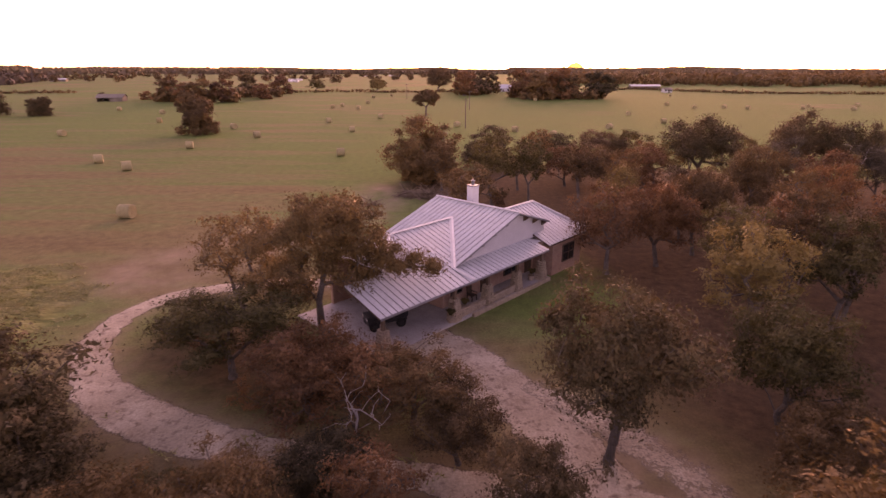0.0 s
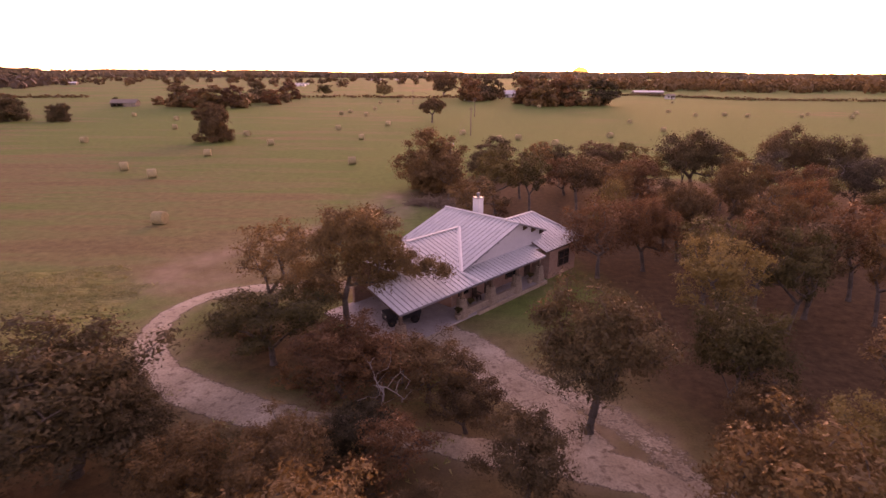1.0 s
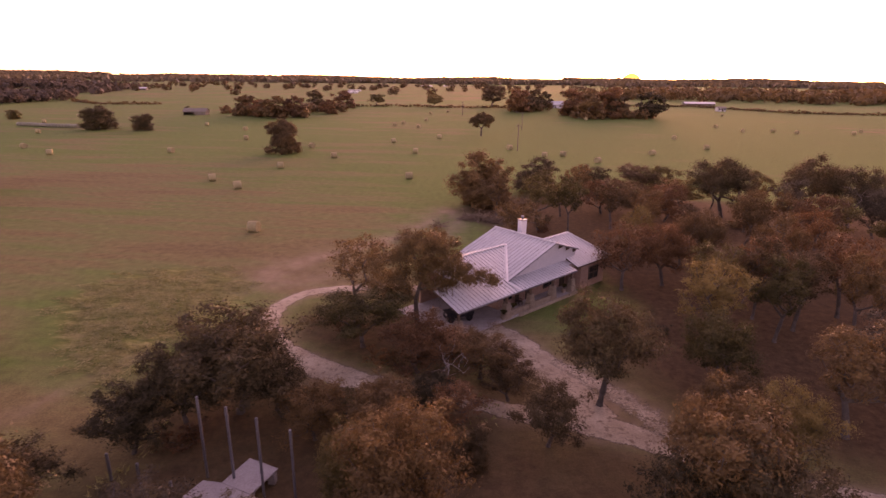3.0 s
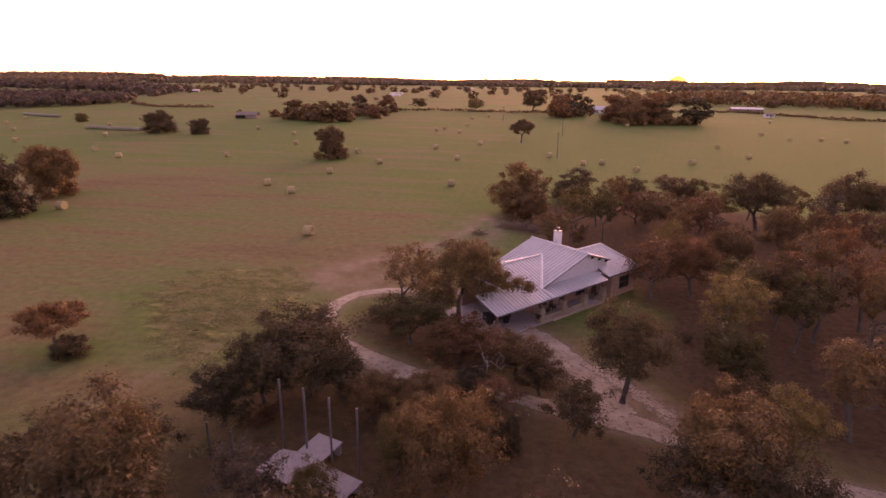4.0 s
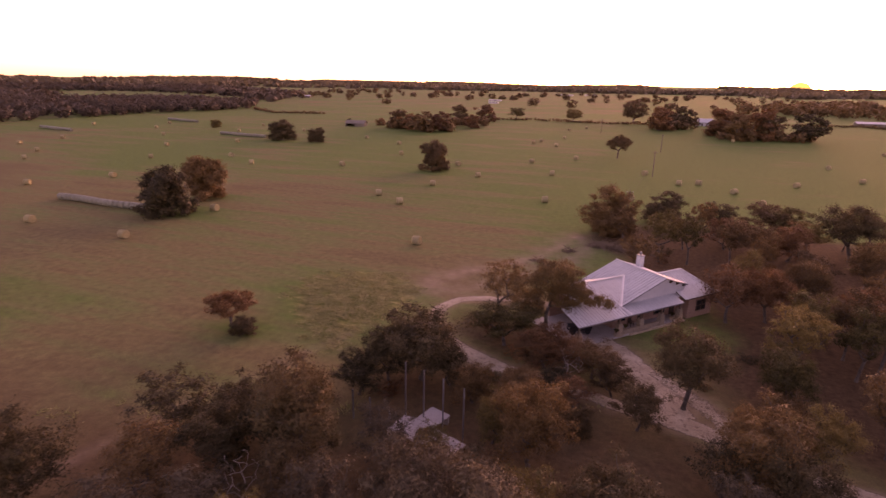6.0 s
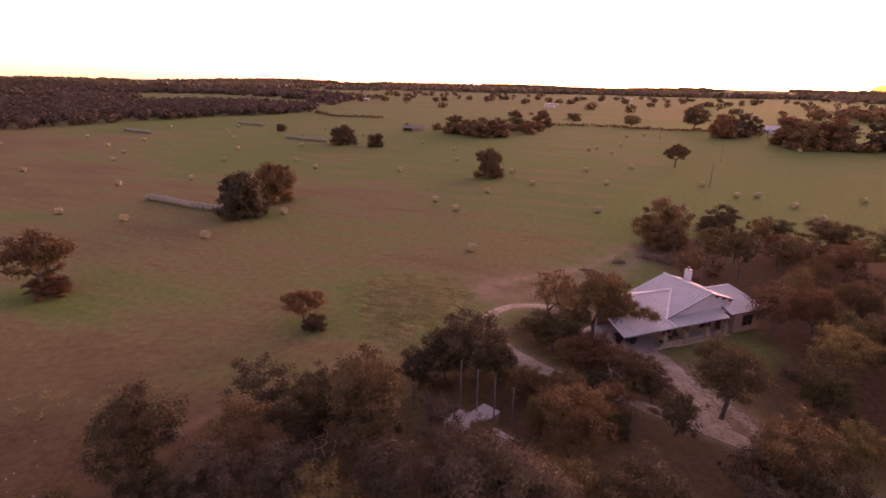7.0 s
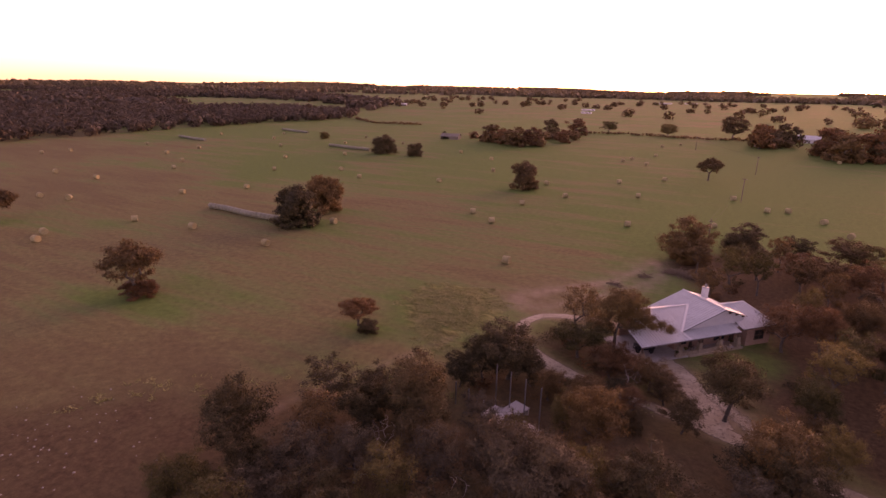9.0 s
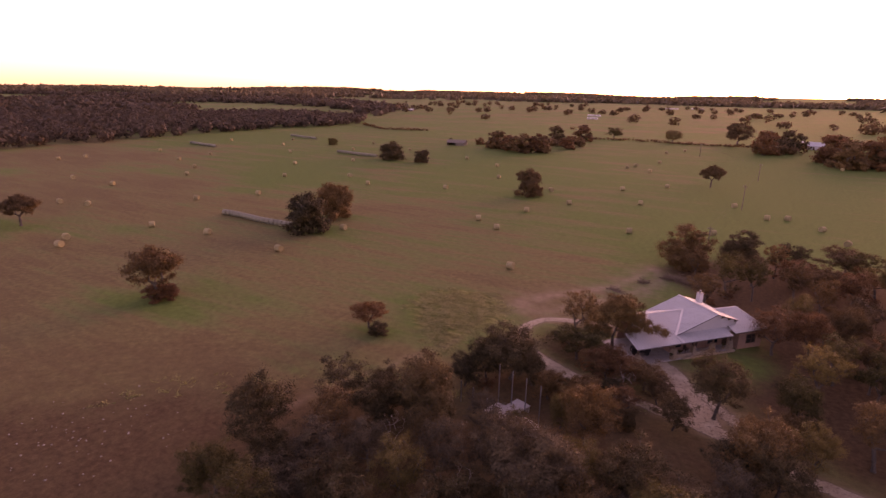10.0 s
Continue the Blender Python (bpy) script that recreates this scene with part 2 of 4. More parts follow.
def box(bm, x0, y0, z0, x1, y1, z1, bevel=0.0):
    made = bmesh.ops.create_cube(bm, size=1.0, matrix=Matrix.LocRotScale(((x0 + x1) / 2, (y0 + y1) / 2, (z0 + z1) / 2), None, (x1 - x0, y1 - y0, z1 - z0)))
    if bevel:
        edges = {e for v in made["verts"] for e in v.link_edges}
        bmesh.ops.bevel(bm, geom=list(edges), offset=bevel, segments=2, affect="EDGES", profile=0.6)
    return bm


def box_bm(*a, **k):
    return box(bmesh.new(), *a, **k)


def tube(verts, faces, a, b, ra, rb, sides=6):
    """Adds a tapered tube from a to b to the lists."""
    a, b = np.array(a, float), np.array(b, float)
    d = b - a
    n = np.linalg.norm(d)
    if n < 1e-6:
        return
    d /= n
    s = np.cross(d, (0.3, 0.5, 0.81) if abs(d[2]) < 0.9 else (1, 0, 0))
    s /= np.linalg.norm(s)
    q = np.cross(d, s)
    k = len(verts)
    for p, r in ((a, ra), (b, rb)):
        for i in range(sides):
            w = 2 * math.pi * i / sides
            verts.append(p + r * (math.cos(w) * s + math.sin(w) * q))
    for i in range(sides):
        j = (i + 1) % sides
        faces.append((k + i, k + j, k + sides + j, k + sides + i))
    faces.append(tuple(k + sides + i for i in range(sides)))


# ---- trees ----
def crown_lobes(rng, height, width, crown_base, flat):
    """Uneven rounded masses that make up a crown: centre and half sizes of each."""
    mid, half = (height + crown_base) / 2, (height - crown_base) / 2
    lobes = [((0, 0, mid + 0.3 * half), (0.33 * width, 0.33 * width, 0.62 * half)), ((0, 0, mid - 0.1 * half), (0.36 * width, 0.36 * width, 0.5 * half))]
    turn = rng.uniform(0, 6.28)
    count = int(rng.integers(6, 9))
    for k in range(count):
        a = turn + 2.4 * k + rng.normal(0, 0.25)
        up = 0.85 - 1.4 * (k + 0.5) / count + rng.normal(0, 0.08)
        out = (0.28 if up > 0.35 else 0.27) * width * math.sqrt(max(0.12, 1 - up * up * 0.9)) * rng.uniform(0.8, 1.12)
        r = rng.uniform(0.19, 0.27) * width
        lobes.append(((out * math.cos(a), out * math.sin(a), mid + up * half * (0.82 if up > 0 else flat)), (r, r, min(r * 0.72, 0.5 * half))))
    if crown_base < 0:
        for k in range(5):
            a = turn + 1.26 * k
            lobes.append(((0.25 * width * math.cos(a), 0.25 * width * math.sin(a), 0.18 * height), (0.2 * width, 0.2 * width, 0.18 * height)))
    return lobes


def tree_meshes(name, seed, height, width, crown_base, clumps, leaves, leaf, mat, bark, flat=0.75, hollow=0.35, trunk=0.2, lobes=None):
    """Trunk with limbs, and a crown of separate leaves in clumps at the limbs' ends. Returns the two meshes."""
    rng = np.random.default_rng(seed)
    lobes = lobes or crown_lobes(rng, height, width, crown_base, flat)
    mid, half = (height + crown_base) / 2, (height - crown_base) / 2
    share = np.array([r[0] * r[1] + r[0] * r[2] * 1.2 for c, r in lobes])
    targets, heart = [], []
    for k in rng.choice(len(lobes), clumps, p=share / share.sum()):
        (cx, cy, cz), (rx, ry, rz) = lobes[k]
        d = rng.normal(size=3)
        d /= np.linalg.norm(d)
        d *= rng.uniform(max(hollow, 0.45), 1.0) ** 0.7
        targets.append((cx + d[0] * rx, cy + d[1] * ry, cz + d[2] * rz))
        heart.append((cx, cy, cz - 0.3 * rz))
    targets, heart = np.array(targets), np.array(heart)
    lean = rng.normal(0, 0.03 * height, 2) * (0.2 if len(lobes) > 12 else 1.0)
    fork = np.array([lean[0], lean[1], crown_base + 0.12 * half])
    nodes, parent = [np.array([0, 0, -0.3]), np.array([lean[0] * 0.3, lean[1] * 0.3, crown_base * 0.5]), fork], [-1, 0, 1]
    order = np.argsort(np.linalg.norm(targets - fork, axis=1))
    for k in order:
        t = targets[k]
        best = min(range(2, len(nodes)), key=lambda i: np.linalg.norm(nodes[i] - t) + 0.35 * np.linalg.norm(nodes[i] - fork))
        a = nodes[best]
        m_ = (a + t) / 2 + rng.normal(0, 0.05 * np.linalg.norm(t - a) + 0.02, 3)
        m_[2] += 0.06 * np.linalg.norm(t - a)
        nodes += [m_, t]
        parent += [best, len(nodes) - 2]
    weight = [0] * len(nodes)
    for i in range(len(nodes) - 1, 0, -1):
        weight[i] = max(weight[i], 1)
        weight[parent[i]] += weight[i]
    top = weight[1]
    rad = [trunk * (w / top) ** 0.5 for w in weight]
    v, f = [], []
    tube(v, f, nodes[0], nodes[0] + (0, 0, 0.6), trunk * 1.9, trunk * 1.25, 8)
    for i in range(1, len(nodes)):
        a, b = nodes[parent[i]], nodes[i]
        if i == 1:
            a = nodes[0] + (0, 0, 0.5)
        tube(v, f, a, b, min(rad[parent[i]], rad[i] * 1.5) if i > 2 else trunk * 1.2, max(rad[i], 0.009), 7 if rad[i] > 0.06 else 3)
    wood = mesh_of("trunk", v, f, bark, True)
    if not leaves:
        return wood, None
    n = clumps * leaves
    size = np.repeat((0.3 + 0.28 * rng.random(clumps)) * width / 8, leaves)[:, None]
    tips, heart = np.repeat(targets, leaves, 0), np.repeat(heart, leaves, 0)
    inner = (rng.random(n) < 0.22)[:, None]
    off = np.clip(rng.normal(0, 1, (n, 3)), -1.7, 1.7) * size * (1, 1, 0.7) * np.where(inner, 0.6, 1.0)
    at = tips + off
    # leaves face outwards and up, unevenly
    face = 0.55 * off / size + 0.9 * (at - heart) / (np.linalg.norm(at - heart, axis=1)[:, None] + 0.2) + (0, 0, 0.25) + rng.normal(0, 0.7, (n, 3))
    face /= np.linalg.norm(face, axis=1)[:, None]
    a = np.cross(face, rng.normal(size=(n, 3)))
    a /= np.linalg.norm(a, axis=1)[:, None]
    b = np.cross(face, a)
    s = leaf * rng.uniform(0.6, 1.3, n)[:, None] * np.where(inner, 1.8, 1.0)
    tri = np.stack([at - a * s * 0.55 - b * s * 0.3, at - a * s * 0.45 + b * s * 0.36, at + a * s * 0.75], 1)
    return wood, mesh_of("crown", tri.reshape(-1, 3), np.arange(3 * n).reshape(-1, 3), mat)


def tree_thing(meshes, m, label, category="tree", group="trees", name="oak_tree"):
    ob = thing(name, m, label, category, group)
    part("trunk", meshes[0], None, ob)
    if meshes[1]:
        part("crown", meshes[1], None, ob)
    return ob


SHAPES = {  # height, width, crown base, clumps, leaves, leaf size, flat, hollow, trunk
    "spread": (8, 9, 1.9, 115, 190, 0.125, 0.8, 0.25, 0.2),
    "round": (8, 8, 0.9, 100, 165, 0.125, 0.95, 0.25, 0.17),
    "slim": (8, 5.6, 2.1, 62, 110, 0.13, 1.0, 0.2, 0.14),
    "low": (8, 8, -1.6, 160, 190, 0.16, 1.0, 0.4, 0.2),
    "thin": (8, 7.5, 0.9, 85, 88, 0.125, 0.95, 0.2, 0.15),
    "wood": (8, 7.5, 1.7, 70, 95, 0.145, 0.9, 0.2, 0.17),
    "scrub": (8, 12, -2.0, 36, 60, 0.34, 1.0, 0.2, 0.2),
    "umbrella": (8, 9.5, 2.2, 95, 120, 0.22, 0.62, 0.3, 0.24),
    "field": (8, 9, 0.9, 85, 110, 0.23, 0.85, 0.3, 0.24),
    "fieldlow": (8, 9, -0.4, 130, 140, 0.25, 1.0, 0.4, 0.3),
    "far": (8, 9, -1.0, 60, 55, 0.45, 1.0, 0.4, 0.35),
}
WORDS = {"amber": "amber-brown leaves", "olive": "olive-brown leaves", "brown": "brown autumn leaves", "rust": "rust-red leaves", "dark": "dark green-brown leaves", "gold": "golden-green leaves", "grey": "thin grey-brown leaves"}
FORM = {"spread": "spreading oak tree with", "round": "rounded oak tree with", "slim": "slender woodland oak with", "low": "dense low tree with", "thin": "sparse oak tree with", "wood": "open woodland oak with", "scrub": "low scrubby oak brush with", "umbrella": "flat-topped field oak with", "field": "field oak with", "fieldlow": "bushy field oak with", "far": "distant oak with"}
PROTO = {}


UMBRELLA = [((0, 0, 6.5), (2.9, 2.9, 1.2))] + [((2.75 * math.cos(a), 2.75 * math.sin(a), 5.5 + 0.3 * math.sin(2.3 * a)), (1.85, 1.85, 0.95)) for a in (0.3, 1.35, 2.4, 3.45, 4.5, 5.5)] + [((1.9 * math.cos(a), 1.9 * math.sin(a), 3.6), (1.3, 1.3, 0.55)) for a in (0.9, 3.2, 4.9)] + [((0, 0, 4.9), (2.2, 2.2, 0.7))]


def proto(shape, colour, variant=0):
    key = (shape, colour, variant)
    if key not in PROTO:
        base = next((PROTO[k] for k in PROTO if k[0] == shape and k[2] == variant), None)
        if base:
            crown = base[1].copy()
            crown.materials.clear()
            crown.materials.append(LEAF[colour])
            PROTO[key] = (base[0], crown)
        else:
            h, w, cb, n, lv, lf, flat, hollow, tr = SHAPES[shape]
            PROTO[key] = tree_meshes(shape, 11 + 7 * list(SHAPES).index(shape) + 101 * variant, h, w, cb, n, lv, lf, LEAF[colour], BARK, flat, hollow, tr, UMBRELLA if shape == "umbrella" else None)
    return PROTO[key]


tree_rng = random.Random(5)


def plant(x, y, h, w, shape, colour, where="", variant=None, group="oaks round the house", lean=None):
    variant = tree_rng.randrange(2) if variant is None else variant
    h0, w0 = SHAPES[shape][0] / 1.02, SHAPES[shape][1] / 1.03
    m = pose(x, y, ground_z(x, y) - 0.02, 0, 0, tree_rng.uniform(0, 360)) @ Matrix.Diagonal((w / w0, w / w0, h / h0, 1))
    shear = Matrix.Identity(4)
    shear[0][2], shear[1][2] = lean or (tree_rng.gauss(0, 0.03), tree_rng.gauss(0, 0.03))
    m = Matrix.Translation(m.translation) @ shear @ Matrix.Translation(-m.translation) @ m
    return tree_thing(proto(shape, colour, variant), m, f"{FORM[shape]} {WORDS[colour]} {where}".strip(), group=group)


# ---- the ground ----
def smooth01(e0, e1, v):
    t = np.clip((v - e0) / (e1 - e0), 0, 1)
    return t * t * (3 - 2 * t)


def ground_z(x, y):
    d = math.hypot(x, y - 40)
    far = float(smooth01(2600, 4300, np.array(d)))
    return far * (17 + 5 * math.sin(math.atan2(x, y) * 7.0) + 4 * math.sin(math.atan2(x, y) * 17 + 1)) * 1.0


def inside(px, py, poly):
    """Signed distance to a polygon, positive inside."""
    d = np.full(px.shape, 1e9)
    odd = np.zeros(px.shape, bool)
    for (x0, y0), (x1, y1) in zip(poly, poly[1:] + poly[:1]):
        ex, ey = x1 - x0, y1 - y0
        t = np.clip(((px - x0) * ex + (py - y0) * ey) / (ex * ex + ey * ey), 0, 1)
        d = np.minimum(d, np.hypot(px - x0 - t * ex, py - y0 - t * ey))
        cross = ((y0 > py) != (y1 > py)) & (px < ex * (py - y0) / (ey if ey else 1e-9) + x0)
        odd ^= cross
    return np.where(odd, d, -d)


WOODS = [(-2, 88), (-9, 80), (-2, 70), (3, 56), (10, 50), (13, 38), (9, 27), (12, 21), (22, 14), (60, -10), (110, 10), (95, 80), (60, 88), (30, 99), (8, 101)]
YARD = [(-12, 19.5), (-17, 21.5), (-22, 22), (-25, 14), (-24, 8), (-34, 4), (-50, -4), (-70, -22), (-60, -60), (20, -60), (70, -10), (16, 11), (8, 15), (2, 16.5), (-4, 18)]
ISLAND = [(-19, 35), (-18, 28), (-14, 25), (-4, 23), (-1, 26), (-5, 31), (-12, 34)]
LAWN = [(3, 33), (9, 41), (14, 43), (14, 36), (9, 28), (6, 28)]


def ground_axis(lo, hi, step):
    inner = list(np.arange(lo, hi + 0.1, step))
    out, s = [], step
    v = hi
    while v < 4350:
        s *= 1.16
        v += s
        out.append(v)
    left, s, v = [], step, lo
    while v > -4350:
        s *= 1.16
        v -= s
        left.append(v)
    return np.array(left[::-1] + inner + out)


def build_ground():
    xs, ys = ground_axis(-110, 80, 1.25), ground_axis(-55, 125, 1.25)
    gx, gy = np.meshgrid(xs, ys)
    gz = np.vectorize(ground_z)(gx, gy)
    mound = smooth01(0, 6, inside(gx, gy, PATCH))
    gz = gz + 0.35 * mound
    nx, ny = len(xs), len(ys)
    verts = np.stack([gx, gy, gz], -1).reshape(-1, 3)
    idx = np.arange(nx * ny).reshape(ny, nx)
    faces = np.stack([idx[:-1, :-1], idx[:-1, 1:], idx[1:, 1:], idx[1:, :-1]], -1).reshape(-1, 4)
    me = mesh_of("ground", verts, faces, GROUND, True)
    litter = np.maximum.reduce([smooth01(-3, 4, inside(gx, gy, WOODS)), 0.85 * smooth01(-9, 9, inside(gx, gy, YARD)), 0.88 * smooth01(-2, 1.5, inside(gx, gy, ISLAND))])
    litter *= 1 - 0.22 * smooth01(-1.5, 2, inside(gx, gy, LAWN))
    litter = np.maximum(litter, 0.4 * np.exp(-((gx + 62) / 16) ** 2 - ((gy + 18) / 14) ** 2))
    litter = np.maximum(litter, 0.34 * np.exp(-((gx + 46) / 18) ** 2 - ((gy - 1) / 14) ** 2))
    d = np.hypot(gx + 30, gy - 60)
    sway = 14 * np.sin(gx * 0.031 + 1) + 10 * np.sin(gx * 0.083 + gy * 0.02)
    green = 0.24 + 0.36 * smooth01(10, 105, gy + 0.35 * gx + sway) + 0.16 * smooth01(-24, -6, gx) * smooth01(20, 45, gy) + 0.1 * smooth01(0, 3, inside(gx, gy, PATCH)) + 0.06 * smooth01(-1.5, 2, inside(gx, gy, LAWN))
    green += 0.3 * smooth01(-6, 3, inside(gx, gy, ISLAND)) + 0.22 * np.exp(-np.abs(inside(gx, gy, PATCH)) / 4.5)
    for tx, ty, r in SHADE_GRASS:
        green += 0.32 * np.exp(-(((gx - tx) / r) ** 2 + ((gy - ty) / (r * 0.7)) ** 2))
    green -= 0.08 * smooth01(440, 520, gy + 0.25 * gx) * smooth01(300, 700, d)
    bare = 0.68 * np.exp(-np.abs(inside(gx, gy, TRACK)) / 2.2)
    for line in (DRIVE, SIDE, LOOP, PATH):
        for (x0, y0, w0), (x1, y1, w1) in zip(line, line[1:]):
            ex, ey = x1 - x0, y1 - y0
            t = np.clip(((gx - x0) * ex + (gy - y0) * ey) / (ex * ex + ey * ey), 0, 1)
            dist = np.hypot(gx - x0 - t * ex, gy - y0 - t * ey) - (w0 + t * (w1 - w0))
            bare = np.maximum(bare, (0.36 if line is PATH else 0.6) * (1 - smooth01(-0.8, 1.1, dist)))
    layer = me.color_attributes.new("zone", "FLOAT_COLOR", "POINT")
    layer.data.foreach_set("color", np.stack([litter, np.clip(green, 0, 1), bare, 0.95 * smooth01(-1.0, 1.0, inside(gx, gy, PATCH))], -1).reshape(-1))
    return tagged(new("ground", me), "mown meadow of green and dry brown grass", "ground", kind="structure")


PATH = [(-28.9, 25.7, 0.4), (-31.9, 18, 0.4), (-34.2, 11, 0.4), (-37.2, 3.2, 0.4), (-38.9, -3.4, 0.4), (-40.3, -8.5, 0.4)]
DRIVE = [(-2.3, 32.0, 1.7), (-0.6, 31.2, 1.9), (1.7, 28.4, 1.9), (3.6, 25.2, 1.9), (5.2, 22.6, 1.7), (6.3, 20.4, 1.3), (7.2, 18.2, 1.2)]
SIDE = [(4.4, 26.2, 1.0), (6.6, 24.0, 1.3), (8.9, 21.4, 1.4), (10.5, 18.9, 1.3), (11.4, 16.4, 1.1)]
LOOP = [(-3, 40.5, 1.0), (-12, 41.5, 0.9), (-17.2, 40.2, 0.95), (-20.3, 38.8, 0.8), (-21.8, 36.2, 0.85), (-22.2, 33.4, 0.95), (-21.7, 30.6, 1.0), (-20.5, 28.3, 1.05), (-18.3, 25.6, 1.25), (-15.2, 23.4, 1.45), (-11.5, 21.7, 1.3), (-8.4, 20.8, 1.1), (-2, 19.3, 0.85), (2.5, 18.2, 1.1), (6, 17.7, 1.35), (9.8, 16.2, 1.2), (12.6, 14.4, 1.05), (16, 12.8, 1.05), (21, 11.6, 1.1), (30, 8, 1.1), (60, -3, 1.1)]
PATCH = [(-44.5, 33), (-45, 40), (-40, 44), (-33, 44.5), (-28, 40), (-26.5, 35), (-28.5, 26), (-30, 18), (-35, 22), (-39, 26)]
TRACK = [(-26, 40), (-22, 42), (-16, 50), (-9, 62), (-6, 72), (-9, 80), (-11, 72), (-14, 62), (-22, 52), (-27, 46)]
SHADE_GRASS = [(-86, 10, 9), (-98, 66, 12), (-43, 19, 5), (-166, 24, 10), (-64, 147, 9), (-75, 9, 7)]
build_ground()


def road_strip(points, name, label, seed, full=1.0):
    """A gravel track: points of centre and half width, thinning out at the edges, 5 cm proud of the ground at its crown."""
    fine, cover = [], []
    for i in range(len(points) - 1):
        p0, p1, p2, p3 = (np.array(points[max(0, min(len(points) - 1, i + k))], float) for k in (-1, 0, 1, 2))
        for s in np.linspace(0, 1, 14, endpoint=False):
            fine.append(0.5 * (2 * p1 + (p2 - p0) * s + (2 * p0 - 5 * p1 + 4 * p2 - p3) * s * s + (3 * p1 - p0 - 3 * p2 + p3) * s ** 3))
    fine.append(np.array(points[-1], float))
    v, f = [], []
    for i, (x, y, w) in enumerate(fine):
        d = fine[min(i + 1, len(fine) - 1)][:2] - fine[max(i - 1, 0)][:2]
        d /= np.linalg.norm(d)
        n = np.array([-d[1], d[0]])
        ja, jb = (w * (1 + 0.25 * noise.noise((i * 0.23, k, seed))) for k in (0, 9))
        for k in range(9):
            q = (k - 4) / 4
            v.append((x + n[0] * q * 1.25 * (jb if q > 0 else ja), y + n[1] * q * 1.25 * (jb if q > 0 else ja), 0.05 - 0.036 * q * q))
            cover.append(full * (1 - q * q) ** 0.8)
    for i in range(len(fine) - 1):
        for k in range(8):
            a = 9 * i + k
            f.append((a, a + 9, a + 10, a + 1))
    me = mesh_of(name, v, f, GRAVEL, True)
    layer = me.color_attributes.new("cover", "FLOAT_COLOR", "POINT")
    layer.data.foreach_set("color", np.repeat(np.array(cover)[:, None], 4, 1).reshape(-1))
    return tagged(new(name, me), label, "driveway", kind="structure")


road_strip(DRIVE, "road", "pale gravel driveway from the house", 3)
road_strip(SIDE, "road", "leaf-strewn gravel beside the driveway", 6, 0.52)
road_strip(LOOP, "road", "pale gravel loop drive under the oaks", 4)

# ---- the house ----
HOUSE = pose(-3.479, 28.067, 0, 0, 0, math.degrees(0.824))
house = thing("house", HOUSE, "brick ranch house with pale standing-seam metal roof", "house")
ZE, WS, MS = 3.07, 0.354, 0.334


def z_front(v):
    return ZE + WS * v


def z_main(u):
    return 6.11 - MS * abs(u - 15.35)


def clip(poly, axis, value, keep_above):
    out = []
    for a, b in zip(poly, poly[1:] + poly[:1]):
        ia, ib = (a[axis] >= value) == keep_above, (b[axis] >= value) == keep_above
        if ia:
            out.append(a)
        if ia != ib:
            t = (value - a[axis]) / (b[axis] - a[axis])
            out.append(tuple(p + t * (q - p) for p, q in zip(a, b)))
    return out


def roof_plane(name, poly, seam_axis, z_of, spacing=0.46, mat=None):
    """A roof plane as one part, with each seamed sheet a piece of its own. seam_axis: the axis across which the sheets lie side by side."""
    other = 1 - seam_axis
    v, f = [], []
    for dz in (-0.03, -0.14):
        v += [(a, b, z_of(a, b) + dz) for a, b in poly]
    n = len(poly)
    f.append(tuple(range(n)))
    f.append(tuple(range(2 * n - 1, n - 1, -1)))
    f += [(i, n + i, n + (i + 1) % n, (i + 1) % n) for i in range(n)]
    deck = part(name, mesh_of(name, v, f, DARK_WOOD), None, house)
    lo, hi = min(p[seam_axis] for p in poly), max(p[seam_axis] for p in poly)
    k = lo
    while k < hi - 0.05:
        # the gap bares dark deck: a dark line in place of each seam's shade
        piece = clip(clip(poly, seam_axis, k, True), seam_axis, k + spacing - 0.085, False)
        if len(piece) >= 3:
            v, f = [], []
            for dz in (0.02, -0.028):
                v += [(a, b, z_of(a, b) + dz) for a, b in piece]
            m_ = len(piece)
            f.append(tuple(range(m_)))
            f.append(tuple(range(2 * m_ - 1, m_ - 1, -1)))
            f += [(i, m_ + i, m_ + (i + 1) % m_, (i + 1) % m_) for i in range(m_)]
            line = [p for p in piece if abs(p[seam_axis] - max(q[seam_axis] for q in piece)) < 1e-4]
            if len(line) >= 2:
                a, b = min(line, key=lambda p: p[other]), max(line, key=lambda p: p[other])
                if b[other] - a[other] > 0.1:
                    c0 = len(v)
                    for p in (a, b):
                        for ds, dz in ((-0.045, 0.018), (-0.035, 0.032), (-0.003, 0.032), (-0.003, 0.018)):
                            q = list(p)
                            q[seam_axis] += ds
                            v.append((q[0], q[1], z_of(q[0], q[1]) + dz))
                    f += [(c0 + i, c0 + 4 + i, c0 + 4 + (i + 1) % 4, c0 + (i + 1) % 4) for i in range(4)]
                    f += [(c0, c0 + 1, c0 + 2, c0 + 3), (c0 + 7, c0 + 6, c0 + 5, c0 + 4)]
            part("roof_sheet", mesh_of("roof_sheet", v, f, mat or METAL_ROOF), None, deck)
        k += spacing
    return deck


def strip_trim(name, a, b, width=0.16, lift=0.06, mat=None):
    v, f = [], []
    a, b = np.array(a, float), np.array(b, float)
    d = (b - a) / np.linalg.norm(b - a)
    s = np.cross(d, (0, 0, 1))
    s /= np.linalg.norm(s)
    for p in (a, b):
        for o, z in ((-width, 0), (0, lift), (width, 0), (0, -0.05)):
            v.append(p + s * o + np.array((0, 0, 0.07 + z)))
    f = [(i, 4 + i, 4 + (i + 1) % 4, (i + 1) % 4) for i in range(4)] + [(3, 2, 1, 0), (4, 5, 6, 7)]
    return part(name, mesh_of(name, v, f, mat or TRIM_METAL), None, house, "pale metal flashing")


